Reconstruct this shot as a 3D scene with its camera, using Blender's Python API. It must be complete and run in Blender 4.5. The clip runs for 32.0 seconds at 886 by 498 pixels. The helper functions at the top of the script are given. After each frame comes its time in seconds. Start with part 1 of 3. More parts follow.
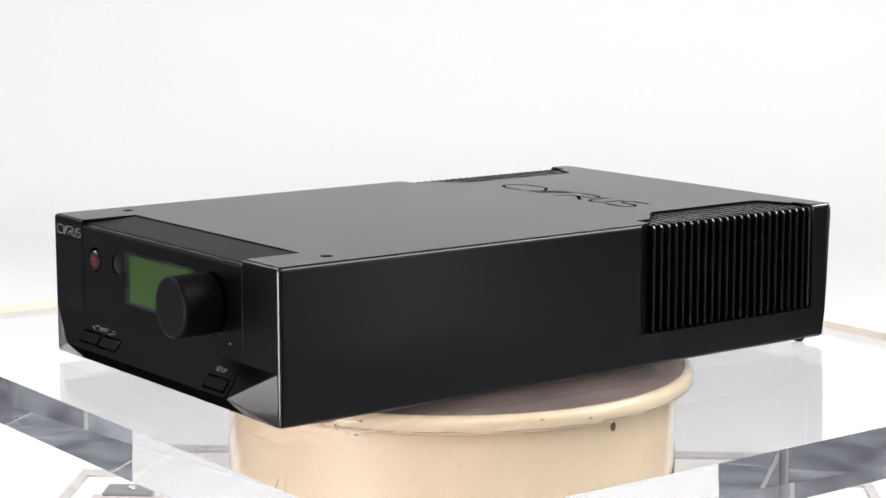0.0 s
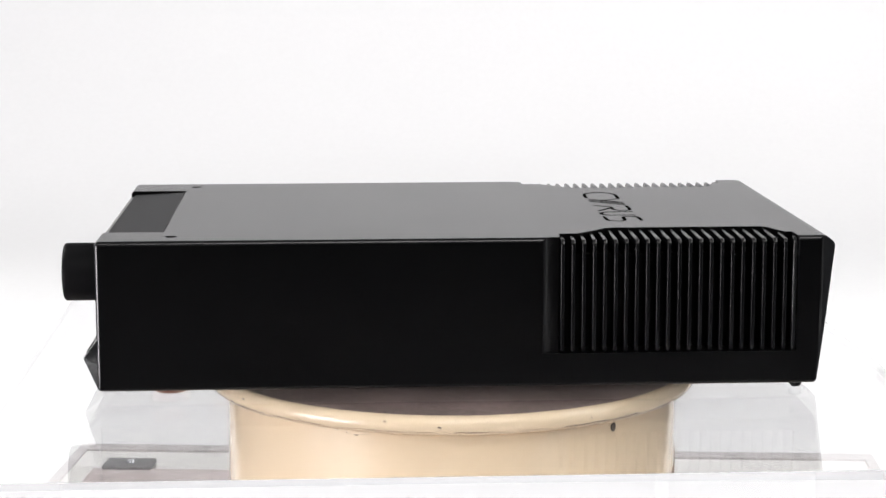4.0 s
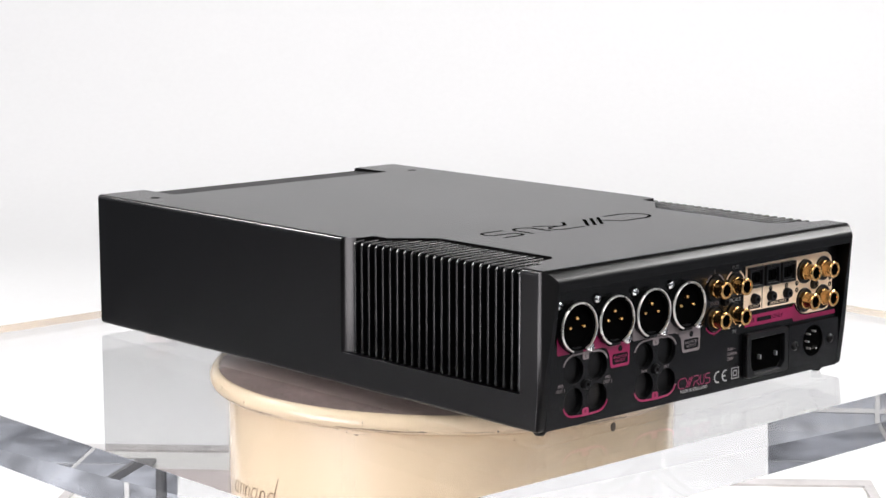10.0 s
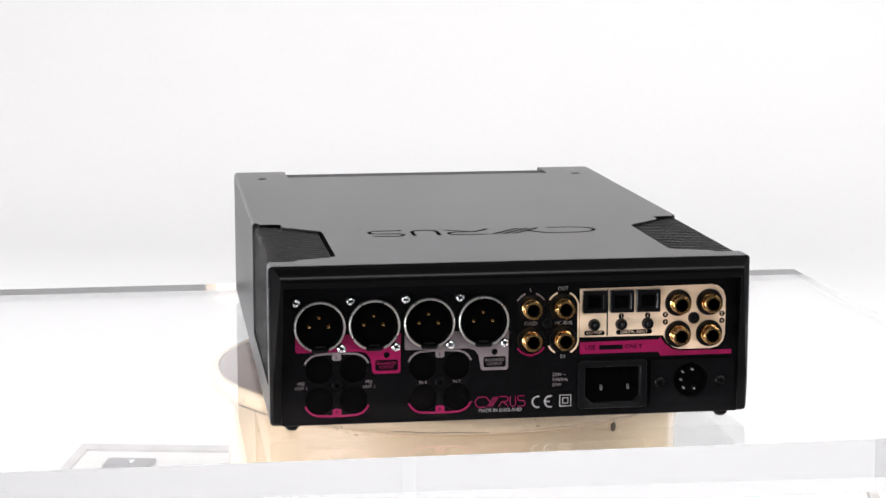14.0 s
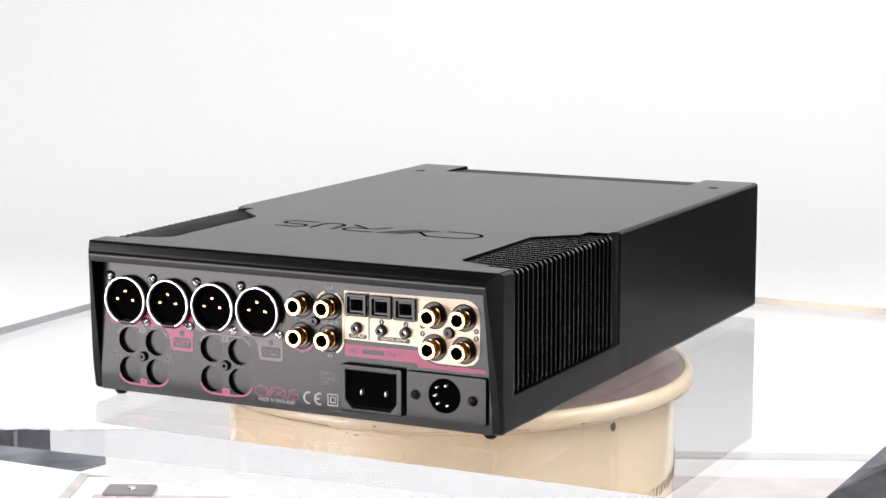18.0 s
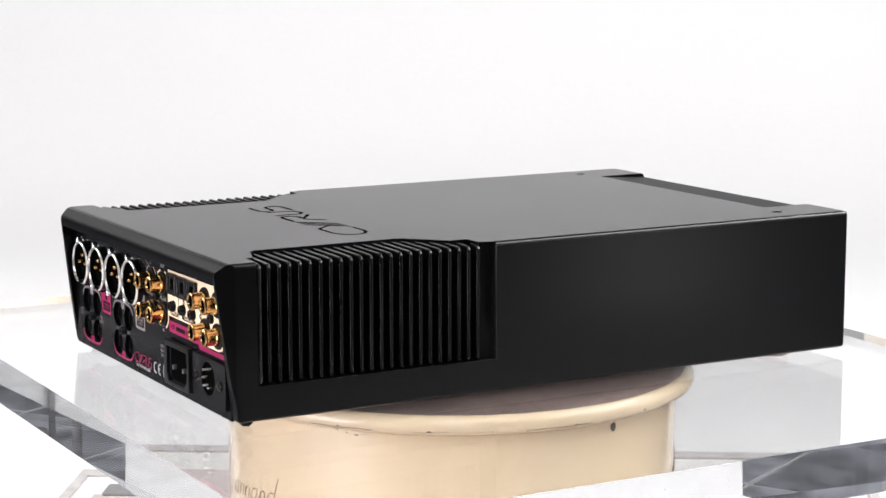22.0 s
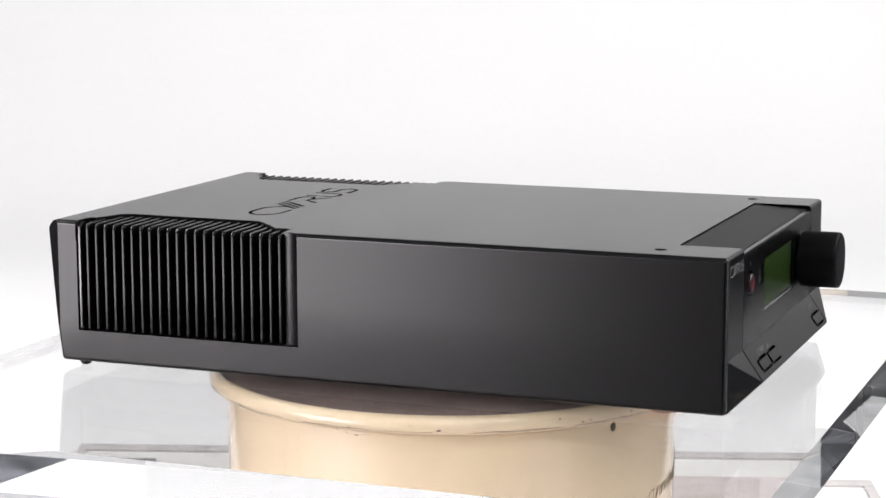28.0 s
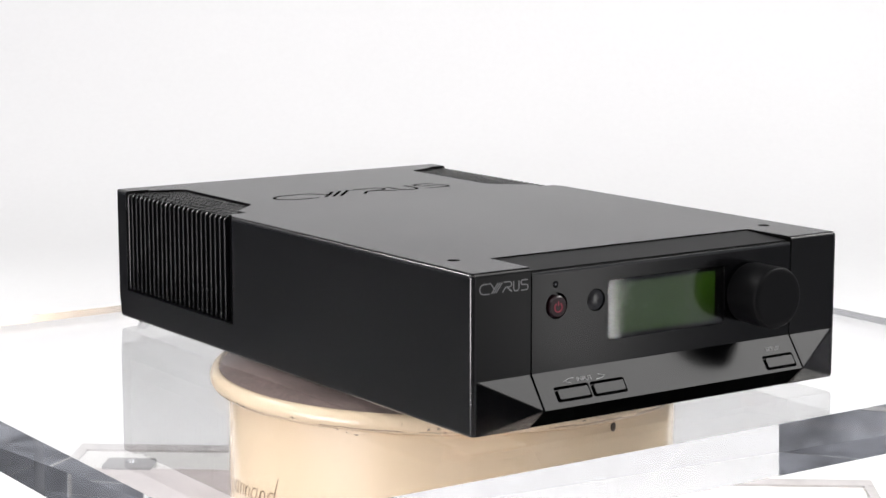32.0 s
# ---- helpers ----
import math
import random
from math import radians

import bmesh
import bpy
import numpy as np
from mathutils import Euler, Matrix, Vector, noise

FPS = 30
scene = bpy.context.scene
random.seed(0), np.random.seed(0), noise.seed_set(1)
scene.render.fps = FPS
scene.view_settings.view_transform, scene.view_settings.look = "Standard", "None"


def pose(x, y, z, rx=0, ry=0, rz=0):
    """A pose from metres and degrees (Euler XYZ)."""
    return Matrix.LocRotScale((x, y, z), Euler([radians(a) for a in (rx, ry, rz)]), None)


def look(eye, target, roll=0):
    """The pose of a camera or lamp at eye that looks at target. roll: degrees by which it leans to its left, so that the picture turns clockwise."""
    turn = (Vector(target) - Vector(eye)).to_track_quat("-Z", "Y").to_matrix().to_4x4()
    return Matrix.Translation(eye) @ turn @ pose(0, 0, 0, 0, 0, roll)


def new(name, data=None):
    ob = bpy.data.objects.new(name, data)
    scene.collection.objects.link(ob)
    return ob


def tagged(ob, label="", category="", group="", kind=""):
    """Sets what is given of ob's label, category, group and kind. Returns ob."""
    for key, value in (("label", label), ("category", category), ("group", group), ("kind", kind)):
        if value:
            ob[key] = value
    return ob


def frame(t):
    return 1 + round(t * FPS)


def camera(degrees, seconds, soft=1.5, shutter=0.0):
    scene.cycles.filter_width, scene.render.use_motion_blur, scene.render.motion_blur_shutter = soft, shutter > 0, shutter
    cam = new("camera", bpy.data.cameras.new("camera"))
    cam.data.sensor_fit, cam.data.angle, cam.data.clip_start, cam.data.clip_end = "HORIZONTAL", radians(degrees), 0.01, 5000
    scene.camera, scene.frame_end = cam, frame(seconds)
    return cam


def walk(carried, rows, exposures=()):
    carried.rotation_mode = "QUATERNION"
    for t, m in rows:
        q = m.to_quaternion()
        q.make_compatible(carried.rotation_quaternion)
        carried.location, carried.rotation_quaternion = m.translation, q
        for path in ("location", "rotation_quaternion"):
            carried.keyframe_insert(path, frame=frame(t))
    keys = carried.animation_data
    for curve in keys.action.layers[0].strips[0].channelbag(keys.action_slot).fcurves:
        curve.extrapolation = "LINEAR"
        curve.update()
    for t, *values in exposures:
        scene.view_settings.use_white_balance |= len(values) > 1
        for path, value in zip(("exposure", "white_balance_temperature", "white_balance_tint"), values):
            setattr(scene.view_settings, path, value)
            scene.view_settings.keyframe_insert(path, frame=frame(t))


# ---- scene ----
cam = camera(24.49, 32.0, soft=1.5)
EYE = Vector((0.0, -1.0524, 0.2162))
YAW, PITCH = radians(-0.2436), radians(-9.0305)
AIM = EYE + Vector((math.sin(YAW) * math.cos(PITCH), math.cos(YAW) * math.cos(PITCH), math.sin(PITCH)))
VIEW = look(EYE, AIM, -0.076)
walk(cam, [(0.0, VIEW), (32.0, VIEW)])

# the turn of the table, in degrees
TURN = [(0.0, -52.85), (1.0, -61.27), (2.0, -69.95), (3.0, -78.39), (4.0, -86.69), (4.5, -90.8), (6.5, -107.63),
        (7.0, -111.82), (8.0, -120.38), (9.0, -128.98), (10.0, -137.5), (11.0, -146.0), (12.0, -154.55), (13.0, -163.1),
        (15.5, -184.4), (16.0, -188.83), (17.0, -197.9), (18.0, -206.61), (19.0, -215.25), (20.0, -223.75), (21.0, -232.3),
        (22.0, -240.75), (23.0, -249.12), (24.0, -257.5), (25.0, -265.88), (26.0, -274.22), (28.5, -295.37), (29.0, -299.65),
        (30.0, -308.13), (31.0, -316.67), (32.0, -325.28)]

# ---------------------------------------------------------------- light
world = bpy.data.worlds.new("studio_world")
scene.world = world
world.use_nodes = True
world.node_tree.nodes["Background"].inputs["Color"].default_value = (1.0, 1.0, 1.0, 1.0)
world.node_tree.nodes["Background"].inputs["Strength"].default_value = 0.02
scene.view_settings.exposure = -0.45
# the thick acrylic plate needs long light paths
scene.cycles.max_bounces, scene.cycles.glossy_bounces, scene.cycles.transmission_bounces = 20, 14, 16


def area_lamp(name, eye, target, w, h, power, colour=(1.0, 0.985, 0.975)):
    lamp = bpy.data.lights.new(name, "AREA")
    lamp.shape, lamp.size, lamp.size_y, lamp.energy, lamp.color = "RECTANGLE", w, h, power, colour
    ob = new(name, lamp)
    ob.matrix_world = look(eye, target)
    return ob


# softboxes: name, place, aim, width, height, power, colour, what it looks like
WARM_WHITE, PINK_WHITE = (1.0, 0.985, 0.975), (1.0, 0.95, 0.985)
SOFTBOXES = [("right_light", (1.9, -0.15, 1.75), (0.0, 0.1, -0.1), 1.3, 1.3, 57, WARM_WHITE, "large square black softbox on a tall stand"),
             ("left_light", (-1.38, -0.92, -0.15), (0.0, 0.0, 0.0), 1.0, 0.42, 40, PINK_WHITE, "wide black softbox on a low stand"),
             ("strip_light", (0.748, -0.392, -0.06), (0.12, -0.13, 0.0), 0.08, 0.17, 0.34, WARM_WHITE, "narrow black strip softbox on a stand"),
             # Unseen fill light, added in front to brighten the drum.
             ("front_light", (0.4, -1.65, 1.6), (0.0, 0.1, -0.15), 1.4, 0.8, 29, WARM_WHITE, "wide black softbox on a tall stand"),
             # Two unseen fill lights, added to brighten the paper sweep.
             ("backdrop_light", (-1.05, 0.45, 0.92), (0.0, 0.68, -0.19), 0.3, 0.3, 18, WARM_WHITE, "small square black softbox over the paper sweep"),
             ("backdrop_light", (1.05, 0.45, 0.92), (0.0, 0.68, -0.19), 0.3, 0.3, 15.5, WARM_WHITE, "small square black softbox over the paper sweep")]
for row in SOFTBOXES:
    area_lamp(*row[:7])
# Unseen fill lamps, added to brighten the slate at both sides.
area_lamp("ceiling_fill_lamp", (-2.5, -0.3, 2.24), (-2.5, -0.3, 0.0), 0.9, 0.9, 38)
area_lamp("ceiling_fill_lamp", (2.5, -0.3, 2.24), (2.5, -0.3, 0.0), 0.9, 0.9, 70)

# ---------------------------------------------------------------- materials


def material(name, colour, rough=0.5, metal=0.0, coat=0.0, spread=0.0, grain=0.0, scale=200.0, big=12.0, spec=0.5,
             stretch=(1, 1, 1), rough_vary=0.0, piece=0.0):
    """A painted or metal surface: two sizes of noise vary the colour and the gloss, a fine one gives relief."""
    m = bpy.data.materials.new(name)
    m.use_nodes = True
    nt = m.node_tree
    b = nt.nodes["Principled BSDF"]
    b.inputs["Base Color"].default_value = (*colour, 1)
    b.inputs["Roughness"].default_value = rough
    b.inputs["Metallic"].default_value = metal
    b.inputs["Coat Weight"].default_value = coat
    b.inputs["Coat Roughness"].default_value = 0.05
    b.inputs["Specular IOR Level"].default_value = spec
    if not (spread or grain or rough_vary or piece):
        return m
    co = nt.nodes.new("ShaderNodeTexCoord")
    mp = nt.nodes.new("ShaderNodeMapping")
    mp.inputs["Scale"].default_value = stretch
    nt.links.new(co.outputs["Object"], mp.inputs["Vector"])
    fine = nt.nodes.new("ShaderNodeTexNoise")
    fine.inputs["Scale"].default_value, fine.inputs["Detail"].default_value = scale, 4
    wide = nt.nodes.new("ShaderNodeTexNoise")
    wide.inputs["Scale"].default_value, wide.inputs["Detail"].default_value = big, 5
    for n in (fine, wide):
        nt.links.new(mp.outputs[0], n.inputs["Vector"])
    if spread or piece:
        add = nt.nodes.new("ShaderNodeMath")
        add.operation = "ADD"
        nt.links.new(fine.outputs["Fac"], add.inputs[0])
        nt.links.new(wide.outputs["Fac"], add.inputs[1])
        rng = nt.nodes.new("ShaderNodeMapRange")
        rng.inputs["From Min"].default_value, rng.inputs["From Max"].default_value = 0.6, 1.4
        rng.inputs["To Min"].default_value, rng.inputs["To Max"].default_value = 1 - spread, 1 + spread
        nt.links.new(add.outputs[0], rng.inputs["Value"])
        value = rng.outputs[0]
        if piece:
            info = nt.nodes.new("ShaderNodeObjectInfo")
            pr = nt.nodes.new("ShaderNodeMapRange")
            pr.inputs["To Min"].default_value, pr.inputs["To Max"].default_value = 1 - piece, 1 + piece
            nt.links.new(info.outputs["Random"], pr.inputs["Value"])
            mul = nt.nodes.new("ShaderNodeMath")
            mul.operation = "MULTIPLY"
            nt.links.new(value, mul.inputs[0])
            nt.links.new(pr.outputs[0], mul.inputs[1])
            value = mul.outputs[0]
        tint = nt.nodes.new("ShaderNodeVectorMath")
        tint.operation = "SCALE"
        tint.inputs[0].default_value = colour
        nt.links.new(value, tint.inputs["Scale"])
        nt.links.new(tint.outputs[0], b.inputs["Base Color"])
    if rough_vary:
        rr = nt.nodes.new("ShaderNodeMapRange")
        rr.inputs["From Min"].default_value, rr.inputs["From Max"].default_value = 0.3, 0.7
        rr.inputs["To Min"].default_value, rr.inputs["To Max"].default_value = rough - rough_vary, rough + rough_vary
        nt.links.new(wide.outputs["Fac"], rr.inputs["Value"])
        nt.links.new(rr.outputs[0], b.inputs["Roughness"])
    if grain:
        bump = nt.nodes.new("ShaderNodeBump")
        bump.inputs["Strength"].default_value, bump.inputs["Distance"].default_value = grain, 0.0002
        nt.links.new(fine.outputs["Fac"], bump.inputs["Height"])
        nt.links.new(bump.outputs[0], b.inputs["Normal"])
    return m


CASE = material("black_satin_case", (0.0008, 0.0008, 0.0009), 0.29, spread=0.05, scale=60, big=12, rough_vary=0.004, spec=0.2, stretch=(20, 0.6, 20))
# Same finish as the case, lighter and shinier on top to match its sheen.
LID = material("black_case_top_sheen", (0.002, 0.002, 0.0023), 0.26, spread=0.04, grain=0.03, scale=2500, big=18, rough_vary=0.008, spec=0.34)
# Lighter, shinier black that paints the highlight along edges.
EDGE = material("black_edge_highlight", (0.006, 0.006, 0.0065), 0.24, spread=0.2, scale=300, spec=0.5)
FIN = material("black_cast_fin", (0.002, 0.002, 0.0023), 0.26, spread=0.06, grain=0.04, scale=2500, big=30, spec=0.17)
FASCIA = material("black_gloss_fascia", (0.0015, 0.0015, 0.0018), 0.2, spread=0.05, grain=0.02, scale=3000, big=20, rough_vary=0.008, spec=0.19)
STRIP = material("black_matt_strip", (0.006, 0.006, 0.006), 0.45, spread=0.06, grain=0.06, scale=2500, spec=0.15)
RUBBER = material("black_soft_touch", (0.0035, 0.0035, 0.004), 0.5, spec=0.08, spread=0.15, grain=0.15, scale=3000, big=40)
PANEL = material("black_matt_panel", (0.003, 0.003, 0.0035), 0.27, spread=0.06, grain=0.02, scale=3000, big=25, spec=0.2)
PLASTIC = material("black_plastic", (0.004, 0.004, 0.0045), 0.3, spec=0.22, spread=0.1, grain=0.05, scale=3000)
# No-sheen black for black parts and for shade painted into holes and cuts.
DARK = material("flat_black_and_shade", (0.002, 0.002, 0.002), 0.9, spec=0.0)
SILVER = material("bright_nickel", (0.86, 0.84, 0.80), 0.3, 0.85, rough_vary=0.06, big=150, spread=0.05)
ZINC = material("zinc_screw", (0.82, 0.84, 0.87), 0.18, 1.0, rough_vary=0.08, big=300, spread=0.08)
GOLD = material("gold_plating", (0.80, 0.48, 0.19), 0.22, 1.0, rough_vary=0.05, big=200, spread=0.06)
PINK = material("magenta_print", (0.27, 0.003, 0.066), 0.4, spec=0.4, spread=0.06, scale=900)
CREAM_INK = material("cream_gold_print", (0.88, 0.69, 0.5), 0.45, spread=0.06, scale=900)
GREY_INK = material("grey_print", (0.21, 0.18, 0.185), 0.45, spec=0.2, spread=0.08, scale=900)
WHITE_INK = material("pale_grey_print", (0.29, 0.29, 0.29), 0.5, spread=0.05, scale=900)
SILVER_INK = material("silver_print", (0.15, 0.15, 0.153), 0.4, 0.1, spread=0.05, scale=900)
RED_INK = material("red_print", (0.22, 0.012, 0.03), 0.4, spread=0.05, scale=900)
GREEN = material("green_display_film", (0.011, 0.033, 0.0004), 0.3, spec=0.2, spread=0.05, scale=150, coat=0.0)
WINE = material("wine_red_plastic", (0.013, 0.004, 0.006), 0.35, spread=0.1, scale=600, spec=0.3)
LENS = material("smoky_lens", (0.008, 0.008, 0.009), 0.2, spread=0.1, scale=900, spec=0.4)
AMBER = material("brown_gel_foot", (0.10, 0.035, 0.02), 0.3, spread=0.2, scale=200)
ENAMEL = material("cream_enamel", (0.87, 0.70, 0.49), 0.25, spread=0.035, grain=0.015, scale=300, big=14, coat=1.0, rough_vary=0.05)
FELT = material("brown_felt", (0.19, 0.145, 0.135), 0.9, spread=0.5, grain=0.9, scale=600, big=30, spec=0.1)
PIN = material("dull_steel_pin", (0.35, 0.35, 0.36), 0.3, 0.8, spread=0.1, scale=900)
SCRIPT = material("dark_brown_script", (0.17, 0.1, 0.05), 0.4, spread=0.15, scale=500)
CHIP = material("chipped_dark_metal", (0.09, 0.07, 0.055), 0.5, 0.3, spread=0.3, scale=800)
FITTING = material("dark_grey_plastic", (0.2, 0.2, 0.205), 0.6, spread=0.1, scale=300)
PAPER = material("white_paper", (0.815, 0.816, 0.822), 0.8, spread=0.015, grain=0.05, scale=120, big=2.0, spec=0.2)
WALL_DARK = material("charcoal_wall_paint", (0.04, 0.04, 0.042), 0.8, spread=0.06, grain=0.1, scale=60, big=1.5)
CEIL = material("grey_ceiling_paint", (0.12, 0.12, 0.12), 0.85, spread=0.03, scale=40, big=1.2)
SLATE = material("grey_slate", (0.42, 0.435, 0.48), 0.35, spread=1.0, grain=0.3, scale=11, big=3.5, rough_vary=0.08, piece=0.2)
GROUT = material("pale_grout", (0.8, 0.79, 0.78), 0.9, spread=0.1, scale=200)
BOARD = material("white_board", (0.80, 0.79, 0.77), 0.45, spread=0.04, scale=80, big=9)
BOARD_DARK = material("grey_board_edge", (0.48, 0.46, 0.46), 0.5, spread=0.25, scale=60, big=15)
BOARD_BROWN = material("greyed_brown_board", (0.54, 0.48, 0.475), 0.55, spread=0.25, scale=50, big=8)
FABRIC = material("black_nylon", (0.02, 0.02, 0.02), 0.8, spread=0.2, scale=400)

GLASS = bpy.data.materials.new("clear_acrylic")
GLASS.use_nodes = True
_b = GLASS.node_tree.nodes["Principled BSDF"]
_b.inputs["Base Color"].default_value = (0.985, 0.99, 0.995, 1)
_b.inputs["Roughness"].default_value = 0.0
_b.inputs["Transmission Weight"].default_value = 1.0
_b.inputs["IOR"].default_value = 1.49
PANE = bpy.data.materials.new("clear_window")
PANE.use_nodes = True
_b = PANE.node_tree.nodes["Principled BSDF"]
_b.inputs["Roughness"].default_value = 0.045
_b.inputs["Transmission Weight"].default_value = 1.0
_b.inputs["IOR"].default_value = 1.45

# ---------------------------------------------------------------- mesh tools
MM = 0.001


def finish(bm, name, mat, angle=38):
    me = bpy.data.meshes.new(name)
    bm.to_mesh(me)
    bm.free()
    me.shade_smooth()
    me.set_sharp_from_angle(angle=radians(angle))
    me.materials.append(mat)
    return me


def part(name, bm, mat, parent, label="", angle=38, scale=MM):
    """Links a bmesh in millimetres as one mesh under a thing or a part."""
    bmesh.ops.transform(bm, matrix=Matrix.Diagonal((scale, scale, scale, 1)), verts=bm.verts)
    ob = new(name, finish(bm, name, mat, angle))
    ob.parent = parent
    return tagged(ob, label)


def thing(name, label, category, group="", kind="", at=(0, 0, 0)):
    ob = new(name)
    ob.location = at
    ob.empty_display_size = 0.02
    return tagged(ob, label, category, group, kind)


def bevel(bm, width, segments=3, angle=35):
    edges = [e for e in bm.edges if len(e.link_faces) == 2 and e.calc_face_angle(0) > radians(angle)]
    bmesh.ops.bevel(bm, geom=edges, offset=width, segments=segments, affect="EDGES", profile=0.5, clamp_overlap=True)
    return bm


def box(x0, x1, y0, y1, z0, z1, r=0.0, segments=2):
    bm = bmesh.new()
    bmesh.ops.create_cube(bm, size=1)
    bmesh.ops.transform(bm, matrix=Matrix.Translation(((x0 + x1) / 2, (y0 + y1) / 2, (z0 + z1) / 2)) @
                        Matrix.Diagonal((abs(x1 - x0), abs(y1 - y0), abs(z1 - z0), 1)), verts=bm.verts)
    if r:
        bevel(bm, r, segments)
    return bm


def prism(points, lo, hi, m=Matrix(), r=0.0, segments=2):
    """A flat outline (x, y) raised from z = lo to hi, then set by m."""
    bm = bmesh.new()
    a = [bm.verts.new((x, y, lo)) for x, y in points]
    b = [bm.verts.new((x, y, hi)) for x, y in points]
    n = len(points)
    bm.faces.new(b)
    bm.faces.new(a[::-1])
    for i in range(n):
        bm.faces.new((a[i], a[(i + 1) % n], b[(i + 1) % n], b[i]))
    bmesh.ops.recalc_face_normals(bm, faces=bm.faces)
    if r:
        bevel(bm, r, segments)
    bmesh.ops.transform(bm, matrix=m, verts=bm.verts)
    return bm


def lathe(profile, steps=48, m=Matrix(), a0=0.0, a1=360.0, cap=False):
    """Turns (radius, z) points round the z axis."""
    bm = bmesh.new()
    full = abs(a1 - a0) >= 359.9
    count = steps if full else steps + 1
    rings = []
    for i in range(count):
        a = radians(a0 + (a1 - a0) * i / steps)
        rings.append([bm.verts.new((r * math.cos(a), r * math.sin(a), z)) for r, z in profile])
    for i in range(steps):
        p, q = rings[i], rings[(i + 1) % count]
        for j in range(len(profile) - 1):
            bm.faces.new((p[j], q[j], q[j + 1], p[j + 1]))
    if cap and not full:
        bm.faces.new(rings[0])
        bm.faces.new(rings[-1][::-1])
    bmesh.ops.remove_doubles(bm, verts=bm.verts, dist=1e-6)
    bmesh.ops.dissolve_degenerate(bm, edges=bm.edges, dist=1e-7)
    bmesh.ops.recalc_face_normals(bm, faces=bm.faces)
    bmesh.ops.transform(bm, matrix=m, verts=bm.verts)
    return bm


def join(*bms):
    out = bms[0]
    for other in bms[1:]:
        me = bpy.data.meshes.new("tmp")
        other.to_mesh(me)
        other.free()
        out.from_mesh(me)
        bpy.data.meshes.remove(me)
    return out


def carve(bm, *cutters):
    """Takes the cutters out of a solid."""
    me = bpy.data.meshes.new("solid")
    bm.to_mesh(me)
    bm.free()
    ob, temp = new("solid", me), []
    for c in cutters:
        cm = bpy.data.meshes.new("cutter")
        c.to_mesh(cm)
        c.free()
        co = new("cutter", cm)
        mod = ob.modifiers.new("cut", "BOOLEAN")
        mod.operation, mod.solver, mod.object = "DIFFERENCE", "EXACT", co
        temp.append(co)
    dg = bpy.context.evaluated_depsgraph_get()
    dg.update()
    out = bmesh.new()
    got = bpy.data.meshes.new_from_object(ob.evaluated_get(dg))
    out.from_mesh(got)
    bpy.data.meshes.remove(got)
    for o in (ob, *temp):
        d = o.data
        bpy.data.objects.remove(o)
        bpy.data.meshes.remove(d)
    bmesh.ops.remove_doubles(out, verts=out.verts, dist=0.02)
    bmesh.ops.dissolve_limit(out, angle_limit=radians(0.5), verts=out.verts, edges=out.edges)
    return out


def ribbon(lines, width, m, thick=0.15):
    """Strokes of even width along flat lines of (x, y) points, a little raised, set by m."""
    bm = bmesh.new()
    for pts in lines:
        left, right = [], []
        for i, p in enumerate(pts):
            a, b = Vector(pts[max(i - 1, 0)]), Vector(pts[min(i + 1, len(pts) - 1)])
            d = (b - a).normalized() * width / 2
            left.append((p[0] - d.y, p[1] + d.x))
            right.append((p[0] + d.y, p[1] - d.x))
        vl = [[bm.verts.new((x, y, z)) for x, y in left] for z in (0, thick)]
        vr = [[bm.verts.new((x, y, z)) for x, y in right] for z in (0, thick)]
        for i in range(len(pts) - 1):
            bm.faces.new((vl[1][i], vr[1][i], vr[1][i + 1], vl[1][i + 1]))
            bm.faces.new((vl[0][i], vl[1][i], vl[1][i + 1], vl[0][i + 1]))
            bm.faces.new((vr[1][i], vr[0][i], vr[0][i + 1], vr[1][i + 1]))
    bmesh.ops.recalc_face_normals(bm, faces=bm.faces)
    bmesh.ops.transform(bm, matrix=m, verts=bm.verts)
    return bm


def arc(cx, cy, rx, ry, a0, a1, steps=14):
    return [(cx + rx * math.cos(radians(a0 + (a1 - a0) * i / steps)), cy + ry * math.sin(radians(a0 + (a1 - a0) * i / steps)))
            for i in range(steps + 1)]


def round_rect(x0, x1, y0, y1, r, steps=5):
    out = []
    for cx, cy, a in ((x1 - r, y1 - r, 0), (x0 + r, y1 - r, 90), (x0 + r, y0 + r, 180), (x1 - r, y0 + r, 270)):
        out += arc(cx, cy, r, r, a, a + 90, steps)
    return out


def lettering(words, size, m, thick=0.12, align="CENTER", squeeze=1.0):
    cu = bpy.data.curves.new("words", "FONT")
    cu.body, cu.size, cu.align_x, cu.align_y, cu.resolution_u = words, size, align, "CENTER", 2
    cu.extrude = thick / 2
    ob = new("words", cu)
    dg = bpy.context.evaluated_depsgraph_get()
    me = bpy.data.meshes.new_from_object(ob.evaluated_get(dg))
    bm = bmesh.new()
    bm.from_mesh(me)
    bpy.data.objects.remove(ob)
    bpy.data.curves.remove(cu)
    bpy.data.meshes.remove(me)
    bmesh.ops.transform(bm, matrix=m @ Matrix.Translation((0, 0, thick / 2)) @ Matrix.Diagonal((squeeze, 1, 1, 1)), verts=bm.verts)
    return bm


